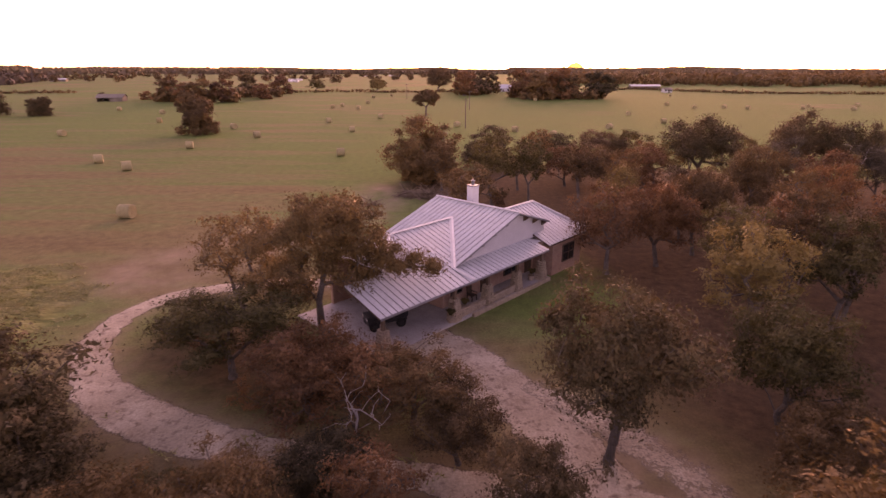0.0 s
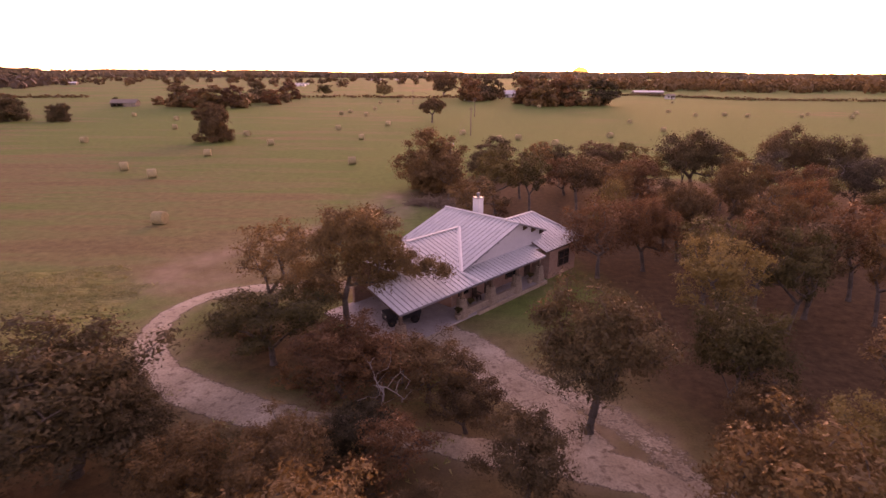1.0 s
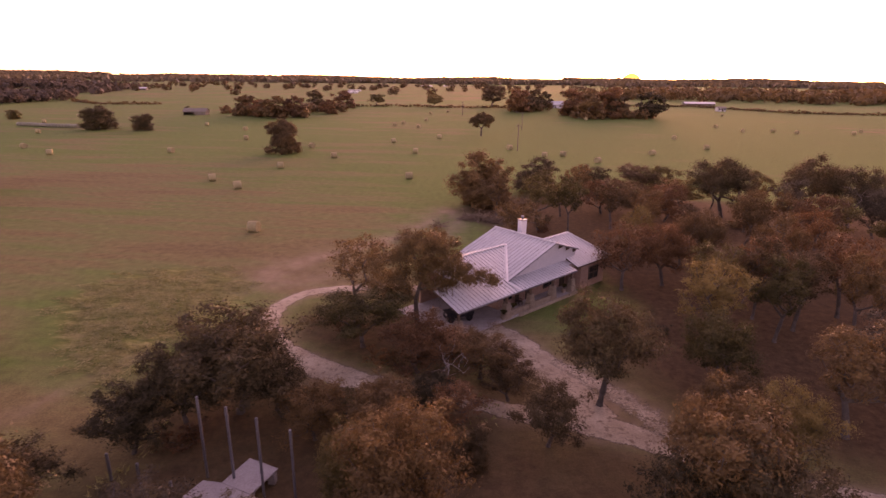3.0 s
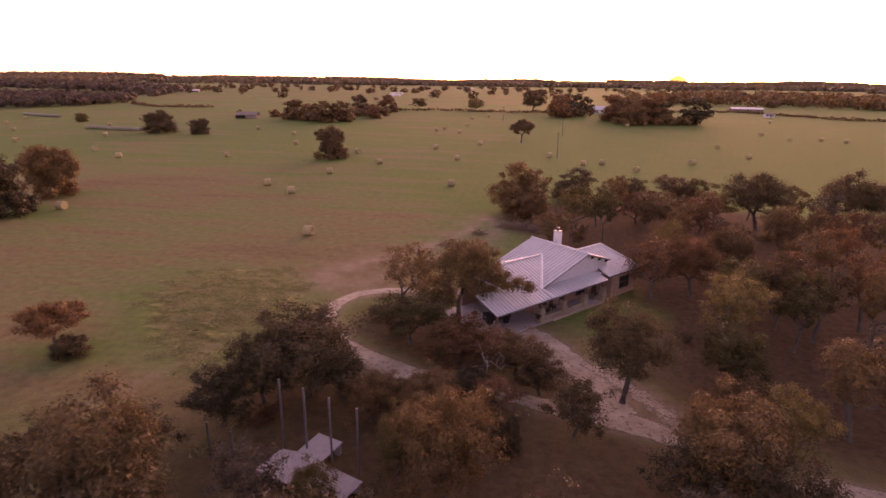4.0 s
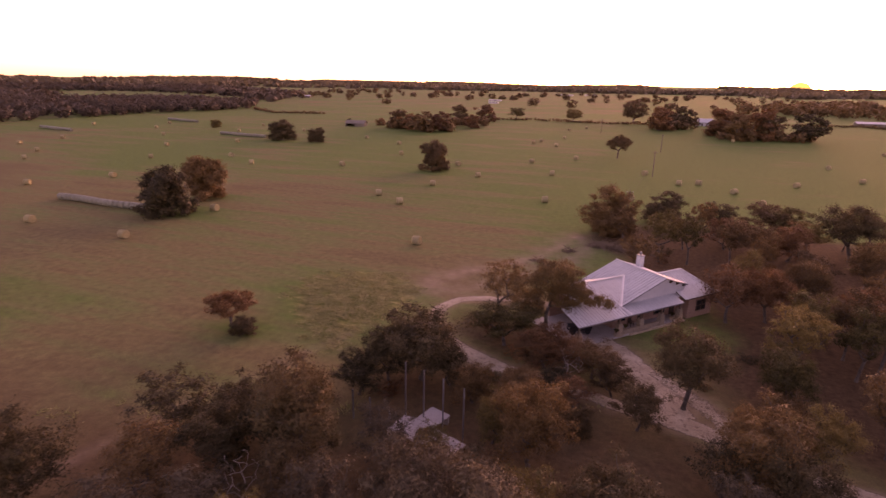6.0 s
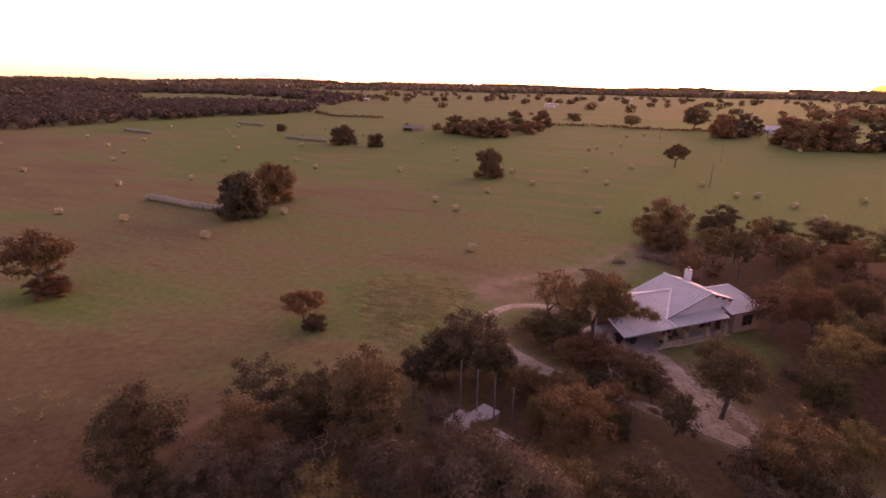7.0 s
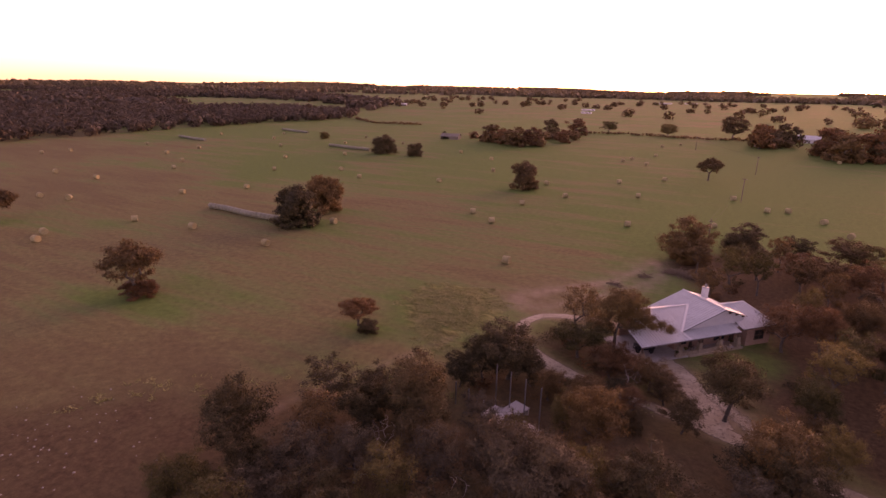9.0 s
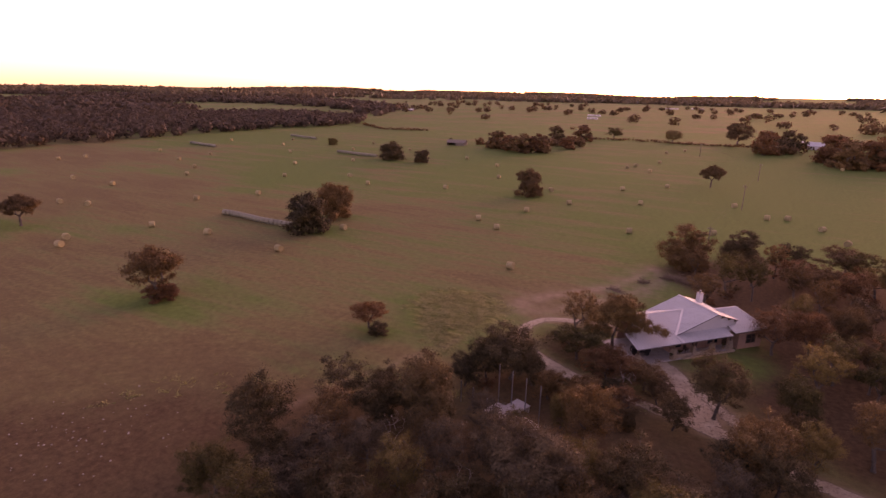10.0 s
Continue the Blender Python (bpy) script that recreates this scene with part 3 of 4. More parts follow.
XU = 12.98
roof_plane("roof", [(0, 0), (8.25, 0), (7.87, 1.53), (XU, 6.36), (6.38, 6.36), (3.2, 3.2), (0, 3.2)], 0, lambda u, v: z_front(v))
roof_plane("roof", [(8.25, 0), (17.35, 0), (17.35, 2.05), (8.25, 2.05)], 0, lambda u, v: ZE + 0.25 * v)
roof_plane("roof", [(6.38, 6.36), (3.2, 9.5), (3.2, 3.2)], 1, lambda u, v: z_front(6.36) - 0.354 * (6.38 - u))
roof_plane("roof", [(6.38, 6.36), (XU, 6.36), (9.63, 9.5), (3.2, 9.5)], 0, lambda u, v: z_front(6.36) - WS * (v - 6.36))
roof_plane("roof", [(15.35, 1.53), (15.35, 10.19), (8.2, 10.19), (9.63, 9.5), (XU, 6.36), (7.87, 1.53)], 1, lambda u, v: z_main(u))
roof_plane("roof", [(15.35, 1.53), (19.6, 1.53), (19.6, 10.19), (15.35, 10.19)], 1, lambda u, v: z_main(u))
ZW = 5.25


def z_wing(u, v):
    return ZW - 0.47 * abs(v - 5.1)


roof_plane("roof", [(18.2, 0.5), (24.7, 0.5), (22.4, 5.1), (17.6, 5.1)], 0, z_wing)
roof_plane("roof", [(17.6, 5.1), (22.4, 5.1), (24.7, 9.7), (18.2, 9.7)], 0, z_wing)
roof_plane("roof", [(24.7, 0.5), (24.7, 9.7), (22.4, 5.1)], 1, lambda u, v: ZW - 0.94 * (u - 22.4))
for a, b in (((15.35, 1.53, 6.11), (15.35, 10.19, 6.11)), ((6.38, 6.36, z_front(6.36)), (XU, 6.36, z_front(6.36))), ((XU, 6.36, z_front(6.36)), (7.87, 1.53, z_front(1.53))), ((8.25, 0, ZE), (7.87, 1.53, z_front(1.53))), ((17.6, 5.1, ZW), (22.4, 5.1, ZW)), ((22.4, 5.1, ZW), (24.7, 0.5, 3.09)), ((6.38, 6.36, z_front(6.36)), (3.2, 3.2, z_front(3.2)))):
    strip_trim("roof_flashing", a, b)
for a, b in (((15.35, 1.5, 6.11), (7.87, 1.5, z_main(7.87))), ((15.35, 1.5, 6.11), (19.6, 1.5, z_main(19.6))), ((0, -0.03, ZE), (17.35, -0.03, ZE))):
    strip_trim("fascia", np.array(a) - (0, 0, 0.16), np.array(b) - (0, 0, 0.16), 0.03, 0.1, STEEL)


def wall(name, u0, v0, u1, v1, z0, z1, mat, label=""):
    return part(name, box_bm(u0, v0, z0, u1, v1, z1), mat, house, label)


part("slab", box_bm(0.6, 0.7, -0.05, 8.3, 9.6, 0.12, bevel=0.02), CONCRETE, house, "pale concrete carport slab")
part("porch_floor", box_bm(8.304, 0.7, -0.05, 19.0, 3.0, 0.14, bevel=0.02), CONCRETE, house, "pale concrete porch floor")
wall("wall", 8.3, 2.9, 19.6, 3.15, 0, 3.5, BRICK, "red-brown brick wall")
wall("wall", 8.3, 3.154, 8.55, 9.6, 0, 3.5, BRICK)
wall("wall", 8.3, 9.604, 24.2, 9.8, 0, 3.1, BRICK)
wall("wall", 19.604, 1.0, 19.85, 9.6, 0, 3.2, BRICK)
wall("wall", 19.854, 1.0, 24.2, 1.25, 0, 3.2, BRICK)
wall("wall", 23.95, 1.254, 24.2, 9.6, 0, 3.1, BRICK)
wall("wall", 3.5, 9.35, 8.296, 9.6, 0, 3.9, BRICK)
# the gable's pale boards, under the main roof
gv = [(8.6, z_main(8.6) - 0.16), (15.35, 5.95), (19.6, z_main(19.6) - 0.16), (19.6, 3.5), (8.6, 3.5)]
v = [(u, vv, z) for vv in (2.0, 2.2) for u, z in gv]
part("gable", mesh_of("gable", v, [(4, 3, 2, 1, 0), (5, 6, 7, 8, 9)] + [(i, (i + 1) % 5, 5 + (i + 1) % 5, 5 + i) for i in range(5)], GABLE), None, house, "pale grey boarded gable")
for u in (9.8, 11.2, 12.6, 14.0, 16.6, 17.9, 19.2):
    b = bmesh.new()
    z = z_main(u) - 0.15
    vs = [b.verts.new(p) for p in ((u - 0.07, 1.6, z), (u + 0.07, 1.6, z), (u + 0.07, 1.99, z), (u - 0.07, 1.99, z), (u - 0.07, 1.6, z - 0.14), (u + 0.07, 1.6, z - 0.14), (u + 0.07, 1.99, z - 0.4), (u - 0.07, 1.99, z - 0.4))]
    for q in ((0, 1, 2, 3), (7, 6, 5, 4), (0, 4, 5, 1), (1, 5, 6, 2), (2, 6, 7, 3), (3, 7, 4, 0)):
        b.faces.new([vs[i] for i in q])
    part("bracket", b, DARK_WOOD, house, "dark wooden gable bracket")


def stone_pier(u, v):
    """A tapered stone pier that carries a timber post."""
    rng = random.Random(int(u * 10))
    z = 0.1
    pier = part("pier", box_bm(u - 0.23, v - 0.23, 0.1, u + 0.23, v + 0.23, 1.5), STONE, house, "tapered rough stone porch pier")
    while z < 1.5:
        w = 0.37 - 0.13 * (z / 1.5)
        h = 0.2
        for side in range(4):
            for k in (-0.5, 0.5):
                o = k * w
                q = box_bm(-0.48 * w, -0.06, 0.012, 0.48 * w, 0.06, h - 0.012, bevel=0.025)
                m = pose(u, v, z, 0, 0, 90 * side) @ pose(o * (1 + 0.1 * rng.uniform(-1, 1)), -w + 0.02 * rng.uniform(-1, 1), 0)
                bmesh.ops.transform(q, matrix=m, verts=q.verts)
                part("stone", q, STONE, pier)
        z += h
    part("post", box_bm(u - 0.1, v - 0.1, 1.5, u + 0.1, v + 0.1, ZE + 0.2), POST_WOOD, house, "stained timber porch post")


for u in (1.1, 7.5, 11.1, 14.7, 18.1):
    stone_pier(u, 1.1)
part("ceiling_board", box_bm(8.5, 1.25, 3.3, 19.6, 3.15, 3.36), GABLE, house)
part("beam", box_bm(0.4, 1.0, 2.98, 18.3, 1.2, 3.22), POST_WOOD, house, "timber porch beam")
stone_ledge = part("ledge", box_bm(8.9, 0.45, 0.0, 18.6, 0.68, 0.3, bevel=0.03), STONE, house, "low stone edging")


def low_wall(u0, u1):
    """Low rubble wall between two porch piers."""
    rng = random.Random(int(u0 * 7))
    wall_ = part("low_wall", box_bm(u0, 1.0, 0.1, u1, 1.2, 0.66), STONE, house, "low rough stone wall between the porch piers")
    for row in range(3):
        u = u0
        while u < u1 - 0.1:
            w = min(rng.uniform(0.25, 0.5), u1 - u)
            part("stone", box_bm(u + 0.012, 0.95 - rng.uniform(0, 0.03), 0.12 + row * 0.19, u + w - 0.012, 1.24, 0.295 + row * 0.19 + rng.uniform(-0.01, 0.01), bevel=0.02), STONE, wall_)
            u += w


low_wall(7.9, 10.75)
low_wall(11.45, 14.35)


def window(u, v, z, w, h):
    win = part("window", box_bm(u - w / 2, v - 0.05, z, u + w / 2, v + 0.02, z + h), GLASS, house, "dark window pane")
    for a in ((-w / 2 - 0.07, -0.05, w / 2 + 0.07, 0.0, "sill"), (-w / 2 - 0.07, h, w / 2 + 0.07, h + 0.07, "frame")):
        part(a[4], box_bm(u + a[0], v - 0.09, z + a[1] - 0.02, u + a[2], v + 0.02, z + a[3]), DARK_WOOD, win)
    for s in (-w / 2 - 0.035, -0.0, w / 2 + 0.035):
        part("frame", box_bm(u + s - 0.035, v - 0.085, z, u + s + 0.035, v + 0.02, z + h), DARK_WOOD, win)
    part("frame", box_bm(u - w / 2, v - 0.083, z + h * 0.5 - 0.03, u + w / 2, v + 0.02, z + h * 0.5 + 0.03), DARK_WOOD, win)


window(9.7, 2.9, 0.9, 1.1, 1.3)
window(16.4, 2.9, 0.7, 1.8, 1.5)
window(22.0, 1.0, 0.9, 1.7, 1.4)
door = part("door", box_bm(12.5, 2.83, 0.13, 13.5, 2.92, 2.2, bevel=0.01), DARK_WOOD, house, "dark wooden front door")
part("handle", box_bm(12.58, 2.76, 1.05, 12.66, 2.83, 1.2), STEEL, door)
door = part("door", box_bm(18.35, 2.83, 0.13, 19.25, 2.92, 2.2, bevel=0.01), DARK_WOOD, house, "dark wooden porch door")

chimney = part("chimney", box_bm(17.66, 8.02, 4.2, 18.4, 8.74, 6.85, bevel=0.02), WHITE_PAINT, house, "white chimney with metal cap")
part("cap", box_bm(17.6, 7.96, 6.85, 18.46, 8.8, 6.93, bevel=0.02), STEEL, chimney)
b = bmesh.new()
bmesh.ops.create_cone(b, cap_ends=True, segments=14, radius1=0.14, radius2=0.14, depth=0.36, matrix=Matrix.Translation((18.02, 8.38, 7.1)))
part("flue", b, STEEL, chimney)
b = bmesh.new()
bmesh.ops.create_cone(b, cap_ends=True, segments=14, radius1=0.22, radius2=0.1, depth=0.1, matrix=Matrix.Translation((18.02, 8.38, 7.34)))
part("flue_cap", b, STEEL, chimney)

# ---- hay bales ----
def bale_mesh(seed, mat, length=1.5, r=0.84):
    rng = np.random.default_rng(seed)
    n, v, f = 28, [], []
    prof = [(-0.5, 0.0, 0.03), (-0.5, 0.55, 0.02), (-0.5, 0.9, 0.0), (-0.475, 0.98, 0), (-0.25, 1.0, 0), (0, 1.005, 0), (0.25, 1.0, 0), (0.475, 0.98, 0), (0.5, 0.9, 0.0), (0.5, 0.55, -0.02), (0.5, 0.0, -0.03)]
    for a, q, dent in prof:
        for i in range(n):
            w = 2 * math.pi * i / n
            rr = r * q * (1 + 0.02 * rng.normal())
            z = max(-r * 0.94, rr * math.sin(w))
            v.append(((a + dent) * length + 0.012 * rng.normal(), rr * math.cos(w), z + r * 0.94))
    for k in range(len(prof) - 1):
        for i in range(n):
            j = (i + 1) % n
            f.append((k * n + i, k * n + j, (k + 1) * n + j, (k + 1) * n + i))
    return mesh_of("hay_bale", v, f, mat, True)


BALES = [bale_mesh(k, HAY) for k in range(3)]
WRAPPED = [bale_mesh(k + 9, WRAP, 1.56) for k in range(2)]
bale_rng = random.Random(8)
BALE_AT = [
    (-36.6, 61.9), (-53.8, 93.5), (-63.2, 101.2), (-20.3, 110), (-25.1, 155), (-55, 120.7), (-98, 144), (-46.9, 141), (-60.5, 162.5), (-91.5, 182), (-108, 218), (-134.5, 236),
    (-36.9, 182), (-49, 252), (-46.7, 264), (-36.4, 245), (-37.8, 286), (-42, 344), (-22, 199), (-33, 366), (69.7, 213), (48.2, 163), (108, 275), (111, 251), (126, 255),
    (133, 248), (157, 248), (167, 260), (175, 242), (195, 268), (147, 371), (50.7, 314), (70.8, 181), (-89.3, 44.6), (-116.4, 46.2), (-135.6, 43.3), (-141.3, 23.9), (-135.8, 19.4),
    (-89.7, 69.5), (-129, 134), (-148, 146.5), (-171, 130), (-196, 163), (-148, 93.5), (-158, 75), (-208, 109), (-225, 126), (-208.4, 76.4), (-178, 49.8),
]
BALE_AT += [(-188.8, 47), (-235, 76), (-301, 118), (-302, 105), (4.2, 168.7), (14.1, 152.3), (19.9, 155.2), (28.2, 143.4), (32.6, 127.6), (0.5, 120.7), (-235, 200), (-262, 165), (-270, 230), (-215, 235), (-185, 255), (-300, 160), (-255, 140), (-180, 190), (-320, 230), (-228, 275), (-290, 260)]
for x, y in BALE_AT:
    ob = new("hay_bale", BALES[bale_rng.randrange(3)])
    ob.matrix_basis = pose(x, y, ground_z(x, y) - 0.02, 0, 0, bale_rng.gauss(12, 28))
    tagged(ob, "round hay bale of pale dry grass lying in the meadow", "hay bale", "hay bales in the meadow")
for x0, y0, x1, y1 in ((-132.5, 65.0, -103, 63.2), (-213.7, 218.3, -181, 213), (-324.4, 199.8, -291.8, 193.1), (-316.8, 286.5, -282, 276.5)):
    d = Vector((x1 - x0, y1 - y0))
    n = int(d.length / 1.58)
    for k in range(n):
        p = Vector((x0, y0)) + d * ((k + 0.5) / n)
        ob = new("hay_bale", WRAPPED[k % 2])
        ob.matrix_basis = pose(p.x, p.y + 0.35 * math.sin(k * 0.45), -0.02, 0, 0, math.degrees(math.atan2(d.y, d.x)))
        tagged(ob, "pale wrapped round bale in a long end-to-end row", "hay bale", "row of wrapped bales")

# ---- trees by place: x, y, height, crown width, form, colour ----
TREES = [
    (-14.4, 36.5, 7.6, 8.4, "thin", "amber"), (-11.7, 27.0, 5.6, 8.6, "round", "olive"), (-17.9, 16.4, 8.3, 10.5, "round", "dark"),
    (-6.4, 23.2, 5.0, 6.8, "round", "rust"), (-2.6, 16.7, 3.3, 4.8, "thin", "rust"), (-10.4, 16.6, 2.3, 3.8, "round", "olive"), (-7.6, 17.4, 2.7, 4.2, "thin", "brown"), (-1.4, 22.8, 4.4, 6.2, "round", "brown"), (-4.2, 22.6, 4.6, 5.8, "thin", "rust"), (0.7, 19.9, 3.7, 4.8, "round", "brown"), (-4.6, 18.0, 3.2, 4.4, "round", "dark"), (7.3, 20.0, 8.1, 8.2, "spread", "dark"), (3.2, 14.9, 4.9, 5.2, "round", "dark"), (-5.0, 6.6, 7.5, 7.4, "round", "brown"), (-8.4, 8.6, 5.0, 4.6, "round", "gold"),
    (-1.8, 12.6, 2.6, 2.9, "low", "dark"), (0.9, -1.0, 7.5, 8.1, "round", "dark"), (13.6, 7.4, 6.4, 7.0, "round", "dark"), (9.2, 8.4, 4.6, 5.4, "thin", "dark"), (-6.7, -5.9, 9.1, 9.6, "spread", "grey"), (-10.9, -4.3, 9.0, 7.4, "thin", "grey"),
    (-20.8, -0.9, 10.6, 8.6, "round", "dark"), (-33.5, -0.2, 6.6, 9.0, "thin", "dark"), (-36, -11.6, 8.1, 8.4, "spread", "dark"), (-33, -19.9, 7.0, 6.0, "round", "olive"),
    (-27, -12.7, 7.1, 7.4, "thin", "grey"), (-23.4, -9.1, 6.0, 7.6, "thin", "grey"), (-18.1, -11.2, 7.5, 7.0, "thin", "olive"), (-27.1, -17.3, 6.1, 6.5, "round", "grey"),
    (-15.8, -7.1, 7.4, 6.8, "thin", "grey"), (11.5, 10.3, 7.3, 8.6, "round", "brown"), (16.7, 13.7, 6.2, 5.6, "round", "gold"), (16, 22, 7.0, 6.6, "round", "olive"),
    (15.0, 18, 4.6, 5.0, "round", "brown"), (13.8, 43.6, 7.8, 9.0, "thin", "rust"), (23.2, 48.6, 8.0, 7.2, "spread", "brown"), (21, 37.4, 8.0, 6.3, "slim", "olive"),
    (27.4, 41.7, 7.4, 6.2, "slim", "rust"), (27.7, 34.7, 8.4, 6.3, "slim", "brown"), (25, 37, 8.5, 5.2, "slim", "brown"), (24.8, 32, 8.2, 5.6, "slim", "olive"),
    (33.7, 38.4, 9.0, 6.2, "slim", "rust"), (32.3, 33.5, 8.8, 5.4, "slim", "brown"), (18.7, 45.5, 7.3, 7.6, "spread", "rust"), (-2.9, 85, 10.4, 12.4, "low", "brown"),
    (8, 99, 7.5, 10, "low", "dark"), (3, 59.4, 7.0, 7.0, "slim", "brown"), (17.6, 91.7, 7.0, 7.8, "round", "dark"), (28, 96, 7.0, 12, "round", "brown"),
    (38.2, 80.6, 10.0, 12.5, "spread", "dark"), (51.7, 80.6, 10.5, 10.5, "spread", "dark"), (6.2, 68, 9.4, 7.8, "slim", "olive"), (10.8, 68, 9.0, 5.8, "slim", "olive"),
    (18, 80.4, 6.6, 9, "round", "rust"), (22.6, 78.4, 6.6, 9.6, "round", "brown"), (27.6, 76.5, 7.0, 8.8, "round", "rust"), (56.5, 76.7, 9.5, 9.6, "spread", "dark"),
    (33.5, 58.8, 9.2, 7, "round", "brown"), (-14.8, 16.2, 4.6, 5.6, "round", "dark"), (-17.2, 18.6, 4.8, 5.4, "round", "dark"), (-20.5, 14.2, 6.4, 7.0, "round", "dark"), (-28.5, 1.5, 6.0, 6.6, "round", "dark"), (-24, 0.5, 6.2, 6.6, "round", "dark"), (-11.8, 14.0, 3.9, 5.2, "round", "brown"), (-22, 19.5, 4.6, 5.6, "round", "olive"), (-7.6, 13.8, 5.0, 5.6, "round", "brown"),
    (-26.5, -3, 6.4, 6.8, "round", "dark"), (-30, -7, 6.5, 6.8, "thin", "brown"), (-25, 5.5, 5.2, 6.0, "round", "dark"), (-16, 3.2, 5.5, 6.0, "thin", "grey"), (-22.5, 11.5, 5.0, 5.6, "round", "dark"), (-31.5, -14.5, 6.4, 6.4, "round", "dark"), (-22.5, -15.5, 6.6, 6.8, "wood", "dark"), (-12.6, -13.5, 7.0, 7.0, "wood", "dark"), (-12.6, 4.4, 3.4, 4.2, "round", "gold"), (56, 69.7, 8.5, 7.5, "round", "grey"),
]
for x, y, h, w, form, colour in TREES:
    plant(x, y, h, w, form, colour, "beside the house and drive", lean=(-0.25, 0.05) if w == 8.6 and h == 5.6 else (-0.14, -0.04) if (h, w) == (7.8, 9.0) else None)
# the large oak whose limb reaches over the carport roof
CARPORT_OAK = [((-1.3, 0.3, 8.0), (2.0, 2.1, 1.2)), ((1.2, -0.2, 8.5), (2.2, 2.2, 1.2)), ((2.9, 0.4, 7.4), (1.6, 1.8, 1.0)), ((-2.5, 0, 6.2), (1.9, 2.0, 1.2)), ((0.3, 1.0, 6.4), (2.1, 2.2, 1.1)), ((1.6, 0.2, 5.0), (1.9, 1.8, 0.9)), ((4.4, 0.9, 5.4), (2.2, 1.8, 0.85)), ((6.1, 1.3, 4.7), (1.3, 1.3, 0.6)), ((-2.9, -0.5, 4.4), (1.6, 1.7, 0.8)), ((-1.6, 0.4, 3.2), (1.5, 1.6, 0.6)), ((2.6, -0.4, 3.9), (1.6, 1.5, 0.6)), ((-0.6, -0.6, 5.2), (1.8, 1.7, 0.9)), ((0.2, 0.2, 7.4), (2.6, 2.4, 1.2)), ((3.2, 0.6, 6.2), (1.7, 1.7, 0.8))]
tree_thing(tree_meshes("carport_oak", 71, 9.6, 8.0, 2.4, 190, 210, 0.12, LEAF["amber"], BARK, 0.9, 0.4, 0.21, CARPORT_OAK), pose(-7.6, 31.5, -0.02), "large oak with amber-brown leaves reaching over the carport roof", group="oaks round the house")
FIELD_TREES = [
    (-64.6, 148.5, 10.6, 11.8, "fieldlow", "brown"), (-6.4, 211.7, 9.4, 11.0, "umbrella", "brown"), (-167.6, 208, 10, 15.4, "fieldlow", "dark"), (-148, 208, 7, 9.4, "fieldlow", "dark"),
    (-96.6, 63, 11, 13.6, "fieldlow", "dark"), (-102, 80, 11, 12, "fieldlow", "brown"), (-85, 10.1, 9.8, 11.6, "umbrella", "brown"), (-85.0, 10.6, 3.0, 7.0, "fieldlow", "rust"),
    (-44.6, 20, 4.3, 6.4, "umbrella", "rust"), (-41.7, 18.7, 2.1, 3.6, "fieldlow", "dark"), (-165.7, 25, 8.5, 11.0, "umbrella", "brown"), (-176, 17, 8.9, 10.4, "field", "brown"),
    (-245, 251, 5, 7, "fieldlow", "olive"), (-50, 438, 9.8, 16, "field", "olive"), (-99, 451, 9.1, 15.6, "field", "olive"), (-3.5, 447, 17, 24, "field", "brown"),
]
for x, y, h, w, form, colour in FIELD_TREES:
    plant(x, y, h, w, form, colour, "standing alone in the meadow", group="trees in the meadow")
FAR_TREES = [
    (-147, 307, 12, 19), (-124, 290, 12, 20), (-115, 297, 12, 18), (-123, 364, 14, 17), (-114, 403, 13, 21), (-167, 322, 5, 9), (-184, 308, 5, 4.5), (14, 378, 16, 22), (31, 405, 16, 22),
    (49, 351, 17, 24), (54, 326, 16, 22), (67, 335, 18, 24), (72, 340, 15, 24), (93, 340, 16, 26), (57, 394, 15, 25), (19, 421, 14, 22), (-136, 300, 10, 16), (-105, 330, 9, 14),
]
for x, y, h, w in FAR_TREES:
    plant(x, y, h, w, "far", tree_rng.choice(["brown", "dark", "rust"]), "at the meadow's far edge", group="trees at the meadow's edge")
# the wood beside and behind the house
wood_rng = random.Random(21)
taken = [(t[0], t[1]) for t in TREES] + [(-7.6, 31.5)] + [(-3.5 + 0.68 * u - 0.734 * v, 28 + 0.734 * u + 0.68 * v) for u in range(0, 26, 3) for v in range(0, 12, 3)]
fill = 0
for k in range(4000):
    x, y = wood_rng.uniform(-8, 105), wood_rng.uniform(-12, 100)
    if fill >= 70 or float(inside(np.array([x]), np.array([y]), WOODS)[0]) < 3.0 or float(inside(np.array([x]), np.array([y]), LAWN)[0]) > -2:
        continue
    if min(math.hypot(x - a, y - b) for a, b in taken) < (5.2 if y > 45 else 6.0):
        continue
    taken.append((x, y))
    fill += 1
    plant(x, y, wood_rng.uniform(6.0, 9.0), wood_rng.uniform(5.5, 8.5), wood_rng.choice(["slim", "slim", "wood", "thin", "wood"]), wood_rng.choice(["brown", "olive", "rust", "brown", "grey", "gold"]), "in the oak wood", group="trees of the oak wood")

YARD_FILL = [(-30, -26), (-34, -20), (-27, -6), (-14, -1), (-3, 1), (7, 6), (14, 6), (30, 1), (56, -10), (40, -45), (-24, -45)]
fill = 0
for k in range(4000):
    x, y = wood_rng.uniform(-40, 60), wood_rng.uniform(-45, 10)
    if fill >= 100 or float(inside(np.array([x]), np.array([y]), YARD_FILL)[0]) < 0.5 or math.hypot(x + 14, y - 8) < 6:
        continue
    if min(math.hypot(x - a, y - b) for a, b in taken) < 3.9:
        continue
    taken.append((x, y))
    fill += 1
    plant(x, y, wood_rng.uniform(4.8, 7.6), wood_rng.uniform(5.5, 8.0), wood_rng.choice(["thin", "wood", "thin", "slim", "wood"]), wood_rng.choice(["brown", "dark", "grey", "dark", "olive", "dark"]), "in the near oak thicket", group="trees of the near thicket")
fill = 0
